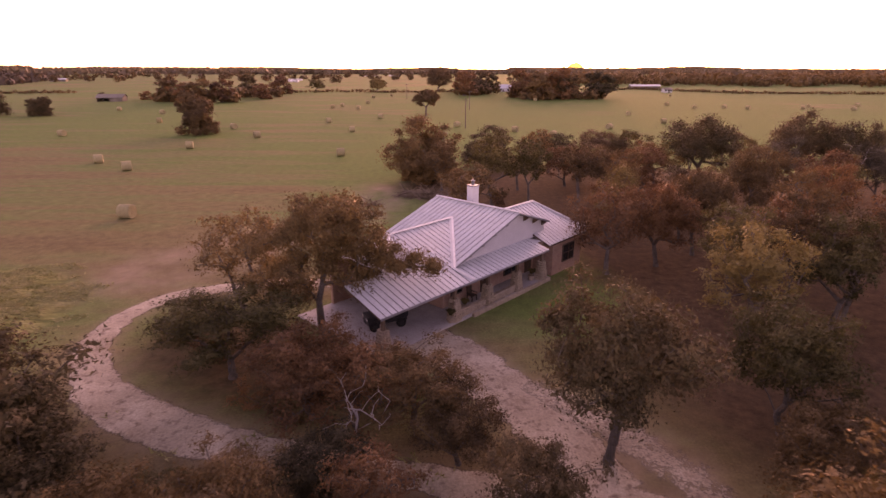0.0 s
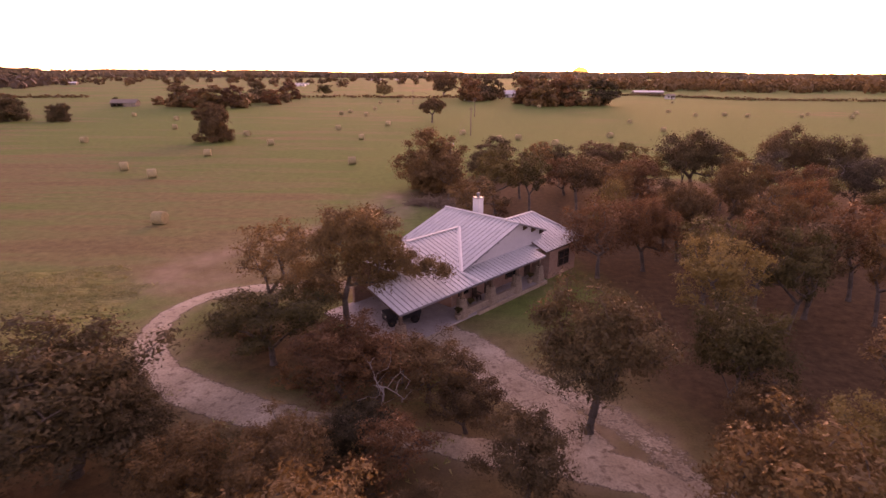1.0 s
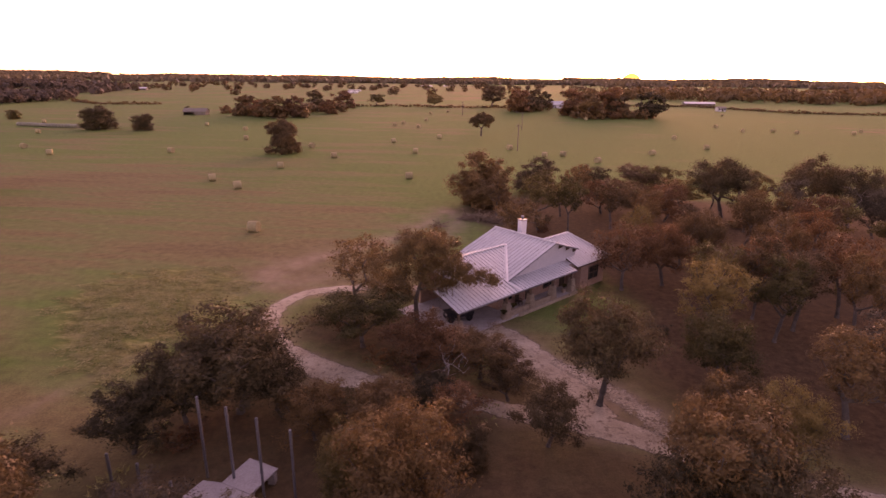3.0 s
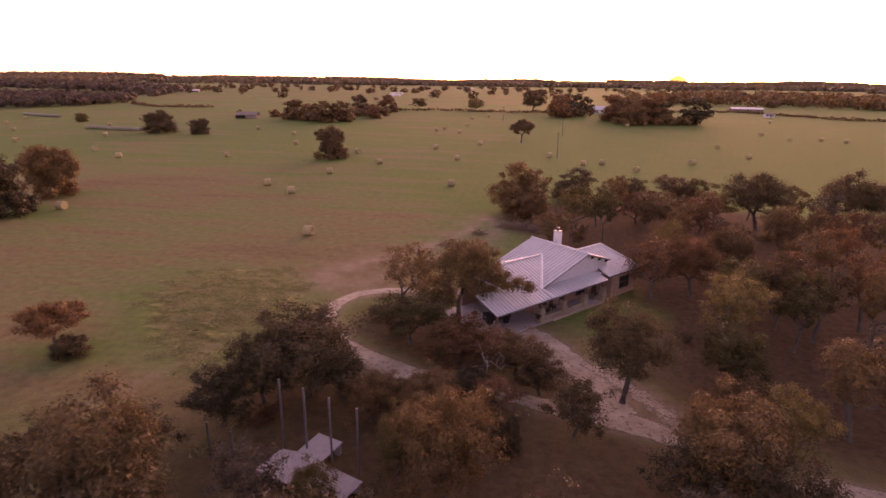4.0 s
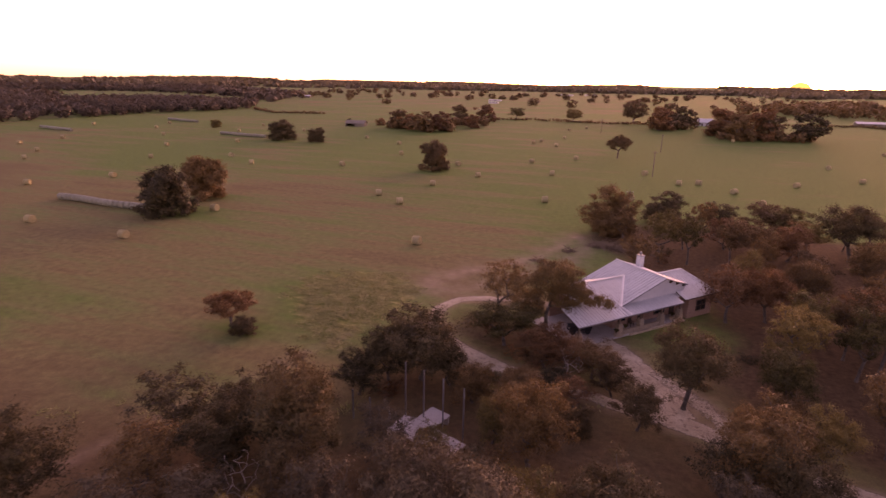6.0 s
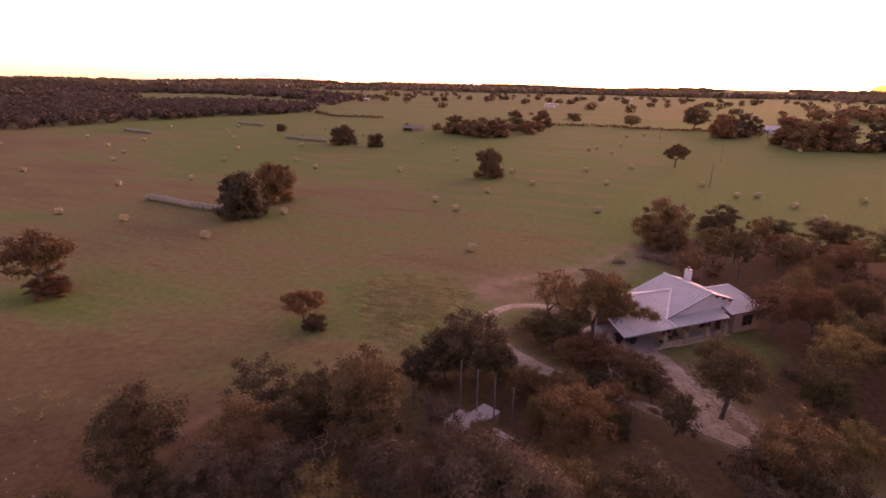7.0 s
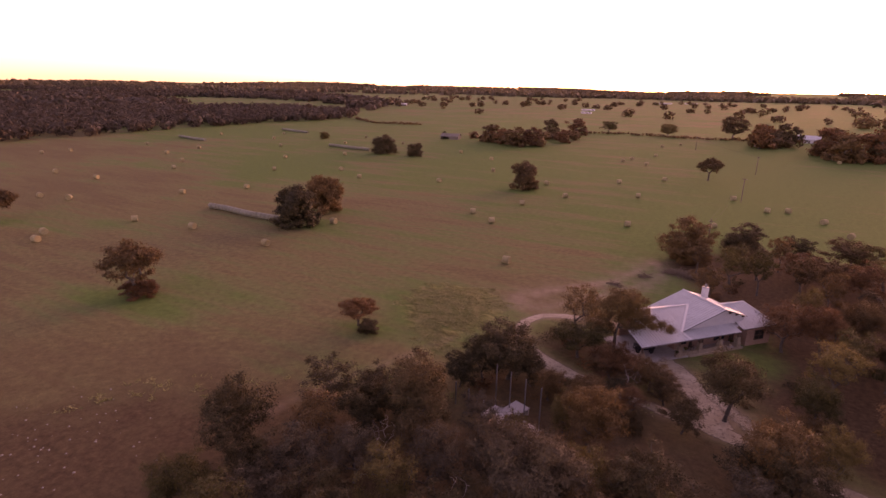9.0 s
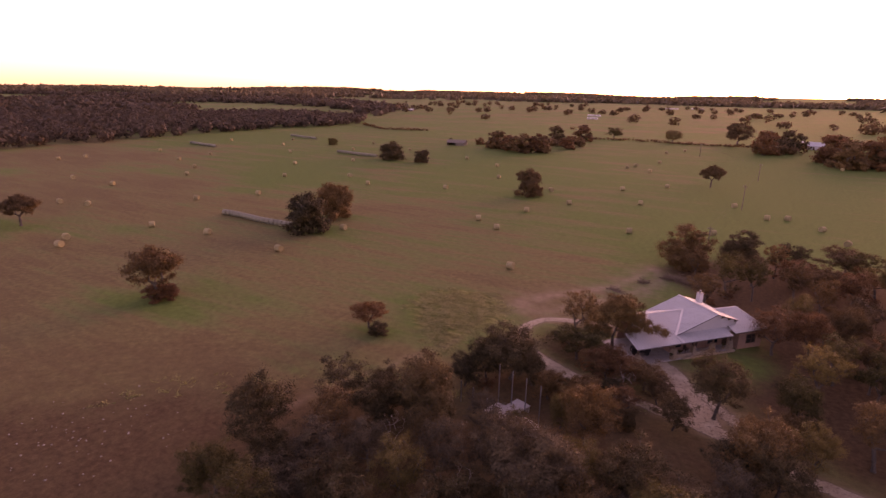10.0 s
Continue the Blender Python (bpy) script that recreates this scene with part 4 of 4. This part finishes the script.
for k in range(3000):
    x, y = wood_rng.uniform(-36, 90), wood_rng.uniform(-20, 98)
    p = (np.array([x]), np.array([y]))
    if fill >= 60 or max(float(inside(*p, WOODS)[0]) - 1, float(inside(*p, YARD_FILL)[0])) < 0 or float(inside(*p, LAWN)[0]) > -1.5:
        continue
    fill += 1
    plant(x, y, wood_rng.uniform(0.9, 2.0), wood_rng.uniform(2.0, 4.0), "scrub", wood_rng.choice(["brown", "rust", "olive", "dark"]), "on the wood floor", group="brush on the wood floor")
for x, y, h, w in ((-9.5, 24.5, 1.6, 3.2), (-6.2, 27.2, 1.3, 2.6), (-13.5, 29.5, 1.8, 3.4), (-16.5, 31.5, 1.5, 3.0), (-1.8, 25.8, 1.5, 3.0), (0.2, 24.2, 1.2, 2.4), (-7.5, 23.6, 2.2, 3.6), (-22.5, 22, 1.5, 3), (-24.5, 17, 1.6, 3.4), (-20, 12.5, 1.7, 3.6), (-6, 13.5, 1.4, 3.0), (-9, 16.5, 1.2, 2.6), (-4, 15.6, 1.5, 3.4), (9.5, 24.6, 0.8, 1.8)):
    plant(x, y, h, w, "scrub", tree_rng.choice(["rust", "brown", "olive"]), "beside the loop drive", group="brush by the drive")

# leafless trees
for x, y, h, w, seed in ((-3.6, 20.2, 4.4, 5.2, 3), (-11.9, -10.9, 6.4, 3.6, 4), (-22.0, -6.2, 6.8, 4.2, 9), (52, 69.5, 8.2, 8.0, 5)):
    wood, none = tree_meshes("bare", seed, h, w, h * 0.3, 34, 0, 0.2, None, PALE_BARK, 0.9, 0.0, 0.062)
    tree_thing((wood, None), pose(x, y, -0.02), "leafless dead tree with pale grey bare branches", group="dead trees", name="dead_tree")

# ---- small things near the house ----
def side_by_side():
    """A black two-seat utility vehicle parked under the carport."""
    car = thing("utility_vehicle", HOUSE @ pose(3.7, 3.9, 0.12, 0, 0, 158), "black two-seat utility vehicle parked under the carport", "vehicle")
    b = box_bm(-1.35, -0.62, 0.42, 1.35, 0.62, 0.72, bevel=0.06)
    box(b, 0.55, -0.6, 0.7, 1.4, 0.6, 1.0, bevel=0.1)
    part("body", b, BLACK, car)
    b = box_bm(-1.4, -0.66, 0.7, -0.5, 0.66, 0.76)
    for a in ((-1.4, -0.66, -1.36, 0.66), (-0.54, -0.66, -0.5, 0.66), (-1.36, -0.66, -0.54, -0.62), (-1.36, 0.62, -0.54, 0.66)):
        box(b, a[0], a[1], 0.76, a[2], a[3], 1.02)
    part("cargo_bed", b, BLACK, car)
    for y in (-0.32, 0.32):
        b = box_bm(-0.35, y - 0.24, 0.7, 0.15, y + 0.24, 0.86, bevel=0.05)
        box(b, -0.42, y - 0.24, 0.8, -0.3, y + 0.24, 1.36, bevel=0.05)
        part("seat", b, RUBBER, car)
    v, f = [], []
    for y in (-0.58, 0.58):
        for p, q in (((0.65, y, 0.9), (0.3, y, 1.85)), ((0.3, y, 1.85), (-0.45, y, 1.88)), ((-0.45, y, 1.88), (-0.55, y, 0.75))):
            tube(v, f, p, q, 0.03, 0.03, 6)
    for x, z in ((0.3, 1.85), (-0.45, 1.88)):
        tube(v, f, (x, -0.58, z), (x, 0.58, z), 0.03, 0.03, 6)
    part("roll_cage", mesh_of("roll_cage", v, f, BLACK, True), None, car)
    part("roof", box_bm(-0.55, -0.64, 1.9, 0.38, 0.64, 1.95, bevel=0.02), BLACK, car)
    v, f = [], []
    tube(v, f, (0.45, 0.32, 0.95), (0.25, 0.32, 1.15), 0.025, 0.025)
    for k in range(12):
        w0, w1 = 2 * math.pi * k / 12, 2 * math.pi * (k + 1) / 12
        ring = [(0.25 + 0.13 * math.sin(w) * 0.7, 0.32 + 0.18 * math.cos(w), 1.15 + 0.13 * math.sin(w)) for w in (w0, w1)]
        tube(v, f, ring[0], ring[1], 0.02, 0.02, 5)
    part("steering_wheel", mesh_of("steering_wheel", v, f, RUBBER, True), None, car)
    for x in (-0.9, 0.95):
        for y in (-0.62, 0.62):
            b = bmesh.new()
            bmesh.ops.create_cone(b, cap_ends=True, segments=20, radius1=0.34, radius2=0.34, depth=0.28, matrix=pose(x, y, 0.34, 90))
            bmesh.ops.bevel(b, geom=[e for e in b.edges if len(e.link_faces) == 2 and e.calc_face_angle() > 1], offset=0.06, segments=2, affect="EDGES")
            tyre = part("wheel", b, RUBBER, car)
            b = bmesh.new()
            bmesh.ops.create_cone(b, cap_ends=True, segments=14, radius1=0.17, radius2=0.15, depth=0.3, matrix=pose(x, y, 0.34, 90))
            part("rim", b, BLACK, tyre)
    for y in (-0.42, 0.42):
        part("headlight", box_bm(1.36, y - 0.12, 0.78, 1.415, y + 0.12, 0.9, bevel=0.01), TRIM_METAL, car)


side_by_side()


def porch_chair(u, v, turn):
    ch = thing("porch_chair", HOUSE @ pose(u, v, 0.14, 0, 0, turn), "dark wooden chair on the porch", "chair", "chairs on the porch")
    part("seat", box_bm(-0.28, -0.27, 0.38, 0.28, 0.27, 0.43, bevel=0.01), DARK_WOOD, ch)
    part("backrest", box_bm(-0.28, 0.23, 0.43, 0.28, 0.28, 1.05, bevel=0.01), DARK_WOOD, ch)
    for x in (-0.25, 0.25):
        for y in (-0.24, 0.24):
            part("leg", box_bm(x - 0.03, y - 0.03, 0, x + 0.03, y + 0.03, 0.38), DARK_WOOD, ch)
        part("armrest", box_bm(x - 0.05, -0.27, 0.6, x + 0.05, 0.25, 0.64), DARK_WOOD, ch)


porch_chair(10.9, 2.4, 0)


def shrub_pot(u, v):
    pot = thing("potted_plant", HOUSE @ pose(u, v, 0.13), "dark clay pot with a small brown-green plant", "plant pot", "pots on the porch")
    b = bmesh.new()
    bmesh.ops.create_cone(b, cap_ends=True, segments=16, radius1=0.17, radius2=0.25, depth=0.42, matrix=Matrix.Translation((0, 0, 0.21)))
    part("pot", b, STONE, pot)
    me = tree_meshes("potplant", 77, 0.9, 0.7, 0.35, 14, 30, 0.12, LEAF["olive"], BARK, 1, 0.1, 0.02)
    ob = part("leaves", me[1], None, pot)
    ob.location = (0, 0, 0.2)


for u, v in ((7.0, 1.0), (9.0, 1.5), (17.3, 1.5)):
    shrub_pot(u, v)

# the unfinished post frame with its low deck of pale sheets
frame_shed = thing("post_frame", pose(-14.5, 8.5, 0), "unfinished steel post frame over low pale sheet roofing", "shed frame")
for x, y, h in ((-16.93, 9.9, 5.4), (-14.87, 9.11, 5.4), (-12.76, 8.19, 5.5), (-10.82, 7.79, 5.2), (-19.4, 7.6, 2.6), (-17.24, 7.03, 2.1), (-21.13, 7.71, 3.0)):
    part("post", box_bm(x + 14.5 - 0.06, y - 8.5 - 0.06, -0.1, x + 14.5 + 0.06, y - 8.5 + 0.06, h, bevel=0.015), STEEL, frame_shed, "galvanised steel post")


def sheet(corners, z):
    v = [(x + 14.5, y - 8.5, zz + dz) for dz in (0.03, -0.05) for (x, y), zz in zip(corners, z)]
    n = len(corners)
    f = [tuple(range(n))[::-1], tuple(range(n, 2 * n))] + [(i, (i + 1) % n, n + (i + 1) % n, n + i) for i in range(n)]
    part("roof_sheet", mesh_of("roof_sheet", v, f, CONCRETE), None, frame_shed, "pale sheet roofing")


sheet([(-14.7, 10.8), (-12.7, 10.1), (-13.4, 8.0), (-15.4, 8.7)], (0.8, 0.8, 0.75, 0.75))
sheet([(-16.55, 8.8), (-15.42, 8.72), (-13.42, 7.98), (-14.3, 5.6), (-17.4, 6.6)], (0.72, 0.72, 0.72, 0.66, 0.66))
sheet([(-13.38, 7.96), (-10.2, 6.7), (-11.0, 4.8), (-14.26, 5.6)], (0.7, 0.7, 0.64, 0.64))
for x, y in ((-14.5, 10.4), (-13.0, 9.9), (-13.6, 8.2), (-15.2, 8.6), (-16.3, 8.5), (-17.1, 6.8), (-14.2, 5.9), (-10.6, 6.6), (-11.2, 5.0)):
    part("stub_wall", box_bm(x + 14.3, y - 8.7, -0.1, x + 14.7, y - 8.3, 0.64), CONCRETE, frame_shed)


def brush_pile(x, y, length, wide, tall, n, seed):
    rng = np.random.default_rng(seed)
    v, f = [], []
    for k in range(n):
        c = np.array([rng.uniform(-0.5, 0.5) * length, rng.normal(0, 0.25) * wide, 0])
        c[2] = abs(rng.normal(0, 0.45)) * tall * max(0.2, 1 - abs(c[0]) / length * 1.6)
        d = rng.normal(size=3) * (1, 1, 0.35)
        d *= rng.uniform(0.5, 1.6) / np.linalg.norm(d)
        a, b = c - d, c + d
        a[2], b[2] = max(0.0, a[2]), max(0.0, b[2])
        r = rng.uniform(0.02, 0.08)
        tube(v, f, a, b, r, r * 0.5, 5)
    ob = new("brush_pile", mesh_of("brush_pile", v, f, BRUSH))
    ob.matrix_basis = pose(x, y, 0, 0, 0, -18)
    tagged(ob, "pile of grey dead branches at the meadow's edge", "brush pile", kind="stuff")


brush_pile(-2.2, 73, 7.5, 2.6, 1.3, 260, 1)
brush_pile(-13.1, 60, 2.4, 0.8, 0.3, 40, 2)
brush_pile(-9.3, 68, 1.4, 0.9, 0.5, 35, 3)

# ---- power poles and lines ----
POLES = [(0.2, 108, 5.2), (6.6, 166, 8.6), (11.3, 243, 8.2), (-21.5, 339, 8.6)]
for x, y, h in POLES:
    p = thing("power_pole", pose(x, y, 0), "dark wooden power pole in the meadow", "power pole", "power poles")
    v, f = [], []
    tube(v, f, (0, 0, -0.3), (0, 0, h), 0.16, 0.11, 9)
    part("pole", mesh_of("pole", v, f, POLE_WOOD, True), None, p)
    part("crossarm", box_bm(-0.7, -0.05, h - 0.7, 0.7, 0.05, h - 0.58), POLE_WOOD, p)
    for s in (-0.6, 0.6):
        part("insulator", box_bm(s - 0.04, -0.04, h - 0.58, s + 0.04, 0.04, h - 0.44, bevel=0.01), WHITE_PAINT, p)
for (x0, y0, h0), (x1, y1, h1) in zip(POLES, POLES[1:]):
    for s in (-0.6, 0.6):
        v, f = [], []
        pts = [((x0 + s) * (1 - t) + (x1 + s) * t, y0 * (1 - t) + y1 * t, (h0 - 0.45) * (1 - t) + (h1 - 0.45) * t - 3.2 * t * (1 - t)) for t in np.linspace(0, 1, 15)]
        for a, b in zip(pts, pts[1:]):
            tube(v, f, a, b, 0.013, 0.013, 4)
        tagged(new("power_line", mesh_of("power_line", v, f, POLE_WOOD)), "thin dark power line between wooden poles", "cable", "power lines")


# ---- far buildings ----
def far_house(x, y, turn, length, wide, tall, rise, wall_mat, roof_mat, label, name="farmhouse", open_bay=False):
    h = thing(name, pose(x, y, 0, 0, 0, turn), label, "barn" if open_bay else "house", "far farm buildings")
    L, W = length / 2, wide / 2
    if open_bay:
        for a in ((-L, W - 0.2, L, W), (-L, -W, -L + 0.2, W - 0.21), (L - 0.2, -W, L, W - 0.21), (-0.1, -W + 0.21, 0.1, W - 0.21), (0.1, -W, L - 0.21, -W + 0.2)):
            part("wall", box_bm(a[0], a[1], -0.1, a[2], a[3], tall), wall_mat, h)
        for px in (-L + 0.3, -L / 2):
            part("post", box_bm(px - 0.12, -W, -0.1, px + 0.12, -W + 0.24, tall), POLE_WOOD, h)
    else:
        part("wall", box_bm(-L, -W, -0.1, L, W, tall), wall_mat, h)
        for k in range(3):
            px = -L + length * (k + 0.5) / 3
            w_ = part("window", box_bm(px - 0.6, -W - 0.04, 1.0, px + 0.6, -W + 0.02, 2.2), GLASS, h)
            part("frame", box_bm(px - 0.7, -W - 0.06, 2.2, px + 0.7, -W + 0.02, 2.3), WHITE_PAINT, w_)
        part("door", box_bm(L * 0.2 - 0.45, -W - 0.05, 0, L * 0.2 + 0.45, -W + 0.02, 2.05), DARK_WOOD, h)
    e = 0.5
    for sgn in (-1, 1):
        v = [(-L - e, 0, tall + rise), (L + e, 0, tall + rise), (L + e, sgn * (W + e), tall - e * rise / W), (-L - e, sgn * (W + e), tall - e * rise / W)]
        v += [(a, b, c - 0.12) for a, b, c in v]
        part("roof", mesh_of("roof", v, [(0, 1, 2, 3), (7, 6, 5, 4), (0, 4, 5, 1), (1, 5, 6, 2), (2, 6, 7, 3), (3, 7, 4, 0)], roof_mat), None, h)
    for sgn in (-1, 1):
        v = [(sgn * L, -W, tall), (sgn * L, W, tall), (sgn * L, 0, tall + rise - 0.12)]
        v += [(a - sgn * 0.15, b, c) for a, b, c in v]
        part("gable", mesh_of("gable", v, [(0, 1, 2), (5, 4, 3), (0, 3, 4, 1), (1, 4, 5, 2), (2, 5, 3, 0)], wall_mat), None, h)


far_house(-178, 307, 12, 12.5, 8, 2.2, 1.6, WEATHERED, WEATHERED, "old weathered grey plank barn with one dark open bay", "barn", True)
far_house(46, 452, -10, 16, 9, 3.0, 2.4, WHITE_PAINT, METAL_ROOF, "white farmhouse with a pale roof among far oaks")
far_house(16, 395, 8, 9, 6, 2.6, 1.6, WHITE_PAINT, METAL_ROOF, "small white outbuilding among far oaks")
far_house(170, 436, 5, 6, 5, 2.4, 1.2, GABLE, WEATHERED, "small pale shed by the far fence")
far_house(182, 520, 0, 26, 8, 2.6, 1.2, WEATHERED, METAL_ROOF, "long pale farm shed behind the far trees")
far_house(-533, 800, 15, 20, 10, 3.0, 1.4, WEATHERED, METAL_ROOF, "pale farm building on the far pasture")
for x, y, l in ((-229, 895, 20), (-205, 790, 14), (-190, 1500, 40), (-130, 1560, 30)):
    far_house(x, y, 5, l, 8, 1.8, 0.6, WHITE_PAINT, METAL_ROOF, "low white farm building far across the pasture")

# ---- rough grass, stones ----
def tufts(name, spots, seed, mat, label, blades=9, tall=0.5, cat="grass"):
    rng = np.random.default_rng(seed)
    n = len(spots) * blades
    at = np.repeat(np.array(spots), blades, 0) + np.c_[rng.normal(0, 0.22, (n, 2)), np.zeros(n)]
    side = rng.normal(size=(n, 3)) * (1, 1, 0)
    side *= (rng.uniform(0.03, 0.09, n) / np.linalg.norm(side, axis=1))[:, None]
    tip = at + np.c_[rng.normal(0, 0.3, (n, 2)), tall * rng.uniform(0.5, 1.2, n)]
    v = np.stack([at - side, at + side, tip], 1).reshape(-1, 3)
    return tagged(new(name, mesh_of(name, v, np.arange(3 * n).reshape(-1, 3), mat)), label, cat, kind="stuff")


GRASS = leaf_material("rough_grass", (0.14, 0.16, 0.05), (0.25, 0.235, 0.09), (0.38, 0.32, 0.15))
rng = np.random.default_rng(40)
px, py = rng.uniform(-47, -24, 9000), rng.uniform(15, 46, 9000)
pd = inside(px, py, PATCH)
spots = [(x, y, 0.35 * float(smooth01(0, 6, np.array(d))) - 0.02) for x, y, d in zip(px, py, pd) if d > -1.5 and noise.noise((x * 0.3, y * 0.8, 3)) > 0.05 - 0.13 * min(d, 3)]
tufts("rough_grass", spots, 41, GRASS, "uncut tufts of green and tan grass", 7, 0.13)
px, py = rng.uniform(-60, 0, 5000), rng.uniform(-25, 30, 5000)
pd = inside(px, py, YARD)
spots = [(x, y, -0.02) for x, y, d in zip(px, py, pd) if -3 < d < 3 and noise.noise((x * 0.3, y * 0.5, 7)) > 0.1]
tufts("rough_grass", spots, 42, GRASS, "dry tan grass along the thicket edge", 7, 0.3)
v, f = [], []
for k in range(70):
    x, y, r = rng.normal(-55, 5), rng.normal(-19, 4), rng.uniform(0.05, 0.15)
    c0 = len(v)
    ring = [(x + r * rng.uniform(0.7, 1.2) * math.cos(w), y + r * rng.uniform(0.7, 1.2) * math.sin(w), 0.0) for w in np.linspace(0, 2 * math.pi, 6, endpoint=False)]
    v += ring + [(a * 0.55 + x * 0.45, b * 0.55 + y * 0.45, r * 0.5) for a, b, c in ring]
    f += [(c0 + i, c0 + (i + 1) % 6, c0 + 6 + (i + 1) % 6, c0 + 6 + i) for i in range(6)] + [tuple(c0 + 6 + i for i in range(6))]
tagged(new("stones", mesh_of("stones", v, f, PALE_BARK)), "pale stones scattered over reddish bare ground", "stones", kind="stuff")


# ---- far woods ----
def clump_field(name, spots, per, seed, mat, label):
    """Far tree crowns as one sheet of stuff: each spot is x, y, height, width."""
    rng = np.random.default_rng(seed)
    s = np.repeat(np.array(spots), per, 0)
    n = len(s)
    d = rng.normal(size=(n, 3))
    d /= np.linalg.norm(d, axis=1)[:, None]
    r = rng.uniform(0.55, 1.0, n)[:, None]
    base = np.array([ground_z(x, y) for x, y, *_ in spots]).repeat(per)
    at = np.stack([s[:, 0], s[:, 1], base + s[:, 2] * 0.5], 1) + d * r * np.stack([s[:, 3] / 2, s[:, 3] / 2, s[:, 2] * 0.5], 1)
    face = d + (0, 0, 0.4) + rng.normal(0, 0.4, (n, 3))
    a = np.cross(face, rng.normal(size=(n, 3)))
    a /= np.linalg.norm(a, axis=1)[:, None]
    b = np.cross(face, a)
    b /= np.linalg.norm(b, axis=1)[:, None]
    size = (s[:, 3] * rng.uniform(0.1, 0.22, n) * (36 / per) ** 0.4)[:, None]
    tri = np.stack([at - a * size - b * size * 0.6, at - a * size * 0.7 + b * size * 0.8, at + a * size * 1.1], 1).reshape(-1, 3)
    me = mesh_of(name, tri, np.arange(3 * n).reshape(-1, 3), mat)
    return tagged(new(name, me), label, "woods", kind="stuff")


def scatter(poly, count, seed, h, w, gap=0.0):
    rng = np.random.default_rng(seed)
    xs, ys = [p[0] for p in poly], [p[1] for p in poly]
    out = []
    while len(out) < count:
        x, y = rng.uniform(min(xs), max(xs), 400), rng.uniform(min(ys), max(ys), 400)
        keep = inside(x, y, poly) > 0
        for a, b in zip(x[keep], y[keep]):
            if gap and noise.noise((a * 0.0022, b * 0.0035, seed)) < gap - 0.5:
                continue
            k = rng.uniform(0.7, 1.25)
            out.append((a, b, h * k, w * rng.uniform(0.7, 1.3)))
    return out[:count]


clump_field("woods", scatter([(-365, 40), (-372, 156), (-383, 250), (-381, 340), (-362, 432), (-420, 520), (-560, 560), (-760, 300), (-640, -60)], 2100, 1, 8.5, 9), 70, 2, HAZED_WOODS_LEAVES, "dark oak woods beyond the meadow")
clump_field("woods", scatter([(-560, 560), (-420, 520), (-600, 900), (-1400, 1500), (-2600, 700), (-1800, -300), (-640, -60), (-760, 300)], 3600, 3, 10, 17, 0.5), 20, 4, HAZED_WOODS_LEAVES, "dark woods on the far plain")
# the farthest woods take the paler grey leaves, haze put into their colour
clump_field("woods", scatter([(-3000, 2800), (-1400, 1700), (-300, 1900), (500, 1700), (1700, 1500), (3100, 2400), (1500, 4000), (-1500, 4100)], 5200, 5, 11, 34, 0.52), 9, 6, LEAF["grey"], "far woods towards the horizon")
clump_field("woods", scatter([(-4000, 500), (-2600, 700), (-1400, 1500), (-1500, 3500), (-3000, 2900)], 2400, 7, 11, 36, 0.5), 9, 8, LEAF["grey"], "far woods towards the horizon")
clump_field("woods", scatter([(130, 540), (330, 440), (700, 430), (900, 900), (300, 1000), (100, 700)], 380, 9, 12, 15, 0.5), 60, 10, LEAF["brown"], "oak woods beyond the far fence")
clump_field("woods", scatter([(-600, 600), (-330, 600), (-120, 640), (120, 680), (400, 900), (300, 1500), (-800, 1500)], 120, 11, 10, 14), 60, 12, LEAF["brown"], "scattered oaks on the far pasture")
clump_field("woods", scatter([(1700, 1500), (500, 1000), (700, 300), (2500, 0), (3600, 1500)], 1500, 13, 11, 24, 0.4), 16, 14, LEAF["brown"], "far woods")
hedge = []
for line in ([(-360, 440), (-309, 400), (-262, 412)], [(-112, 424), (-80, 432), (-23, 425), (30, 440), (110, 480), (169, 500), (212, 417), (307, 400), (450, 400)]):
    for (x0, y0), (x1, y1) in zip(line, line[1:]):
        n = int(math.hypot(x1 - x0, y1 - y0) / 3)
        hedge += [(x0 + (x1 - x0) * k / n, y0 + (y1 - y0) * k / n, wood_rng.uniform(1.2, 3.0), wood_rng.uniform(2.5, 5)) for k in range(n)]
for x0, y0, x1, y1 in ((-152, 304, -108, 292), (-130, 330, -104, 360), (44, 330, 98, 336), (12, 385, 36, 402)):
    for k in range(16):
        t = (k + 0.5) / 16
        hedge.append((x0 + (x1 - x0) * t + wood_rng.gauss(0, 2), y0 + (y1 - y0) * t + wood_rng.gauss(0, 3), wood_rng.uniform(4, 8), wood_rng.uniform(6, 10)))
clump_field("hedge", hedge, 40, 15, LEAF["brown"], "low brushy hedge along the far fence")

b = bmesh.new()
bmesh.ops.create_uvsphere(b, u_segments=32, v_segments=16, radius=75)
me = bpy.data.meshes.new("setting_sun")
b.to_mesh(me)
b.free()
me.materials.append(glow_material())
disc = new("setting_sun", me)
disc.location = (math.sin(az) * 4680, math.cos(az) * 4680, -6)
tagged(disc, "low yellow sun half set behind the horizon", "sun", kind="structure")
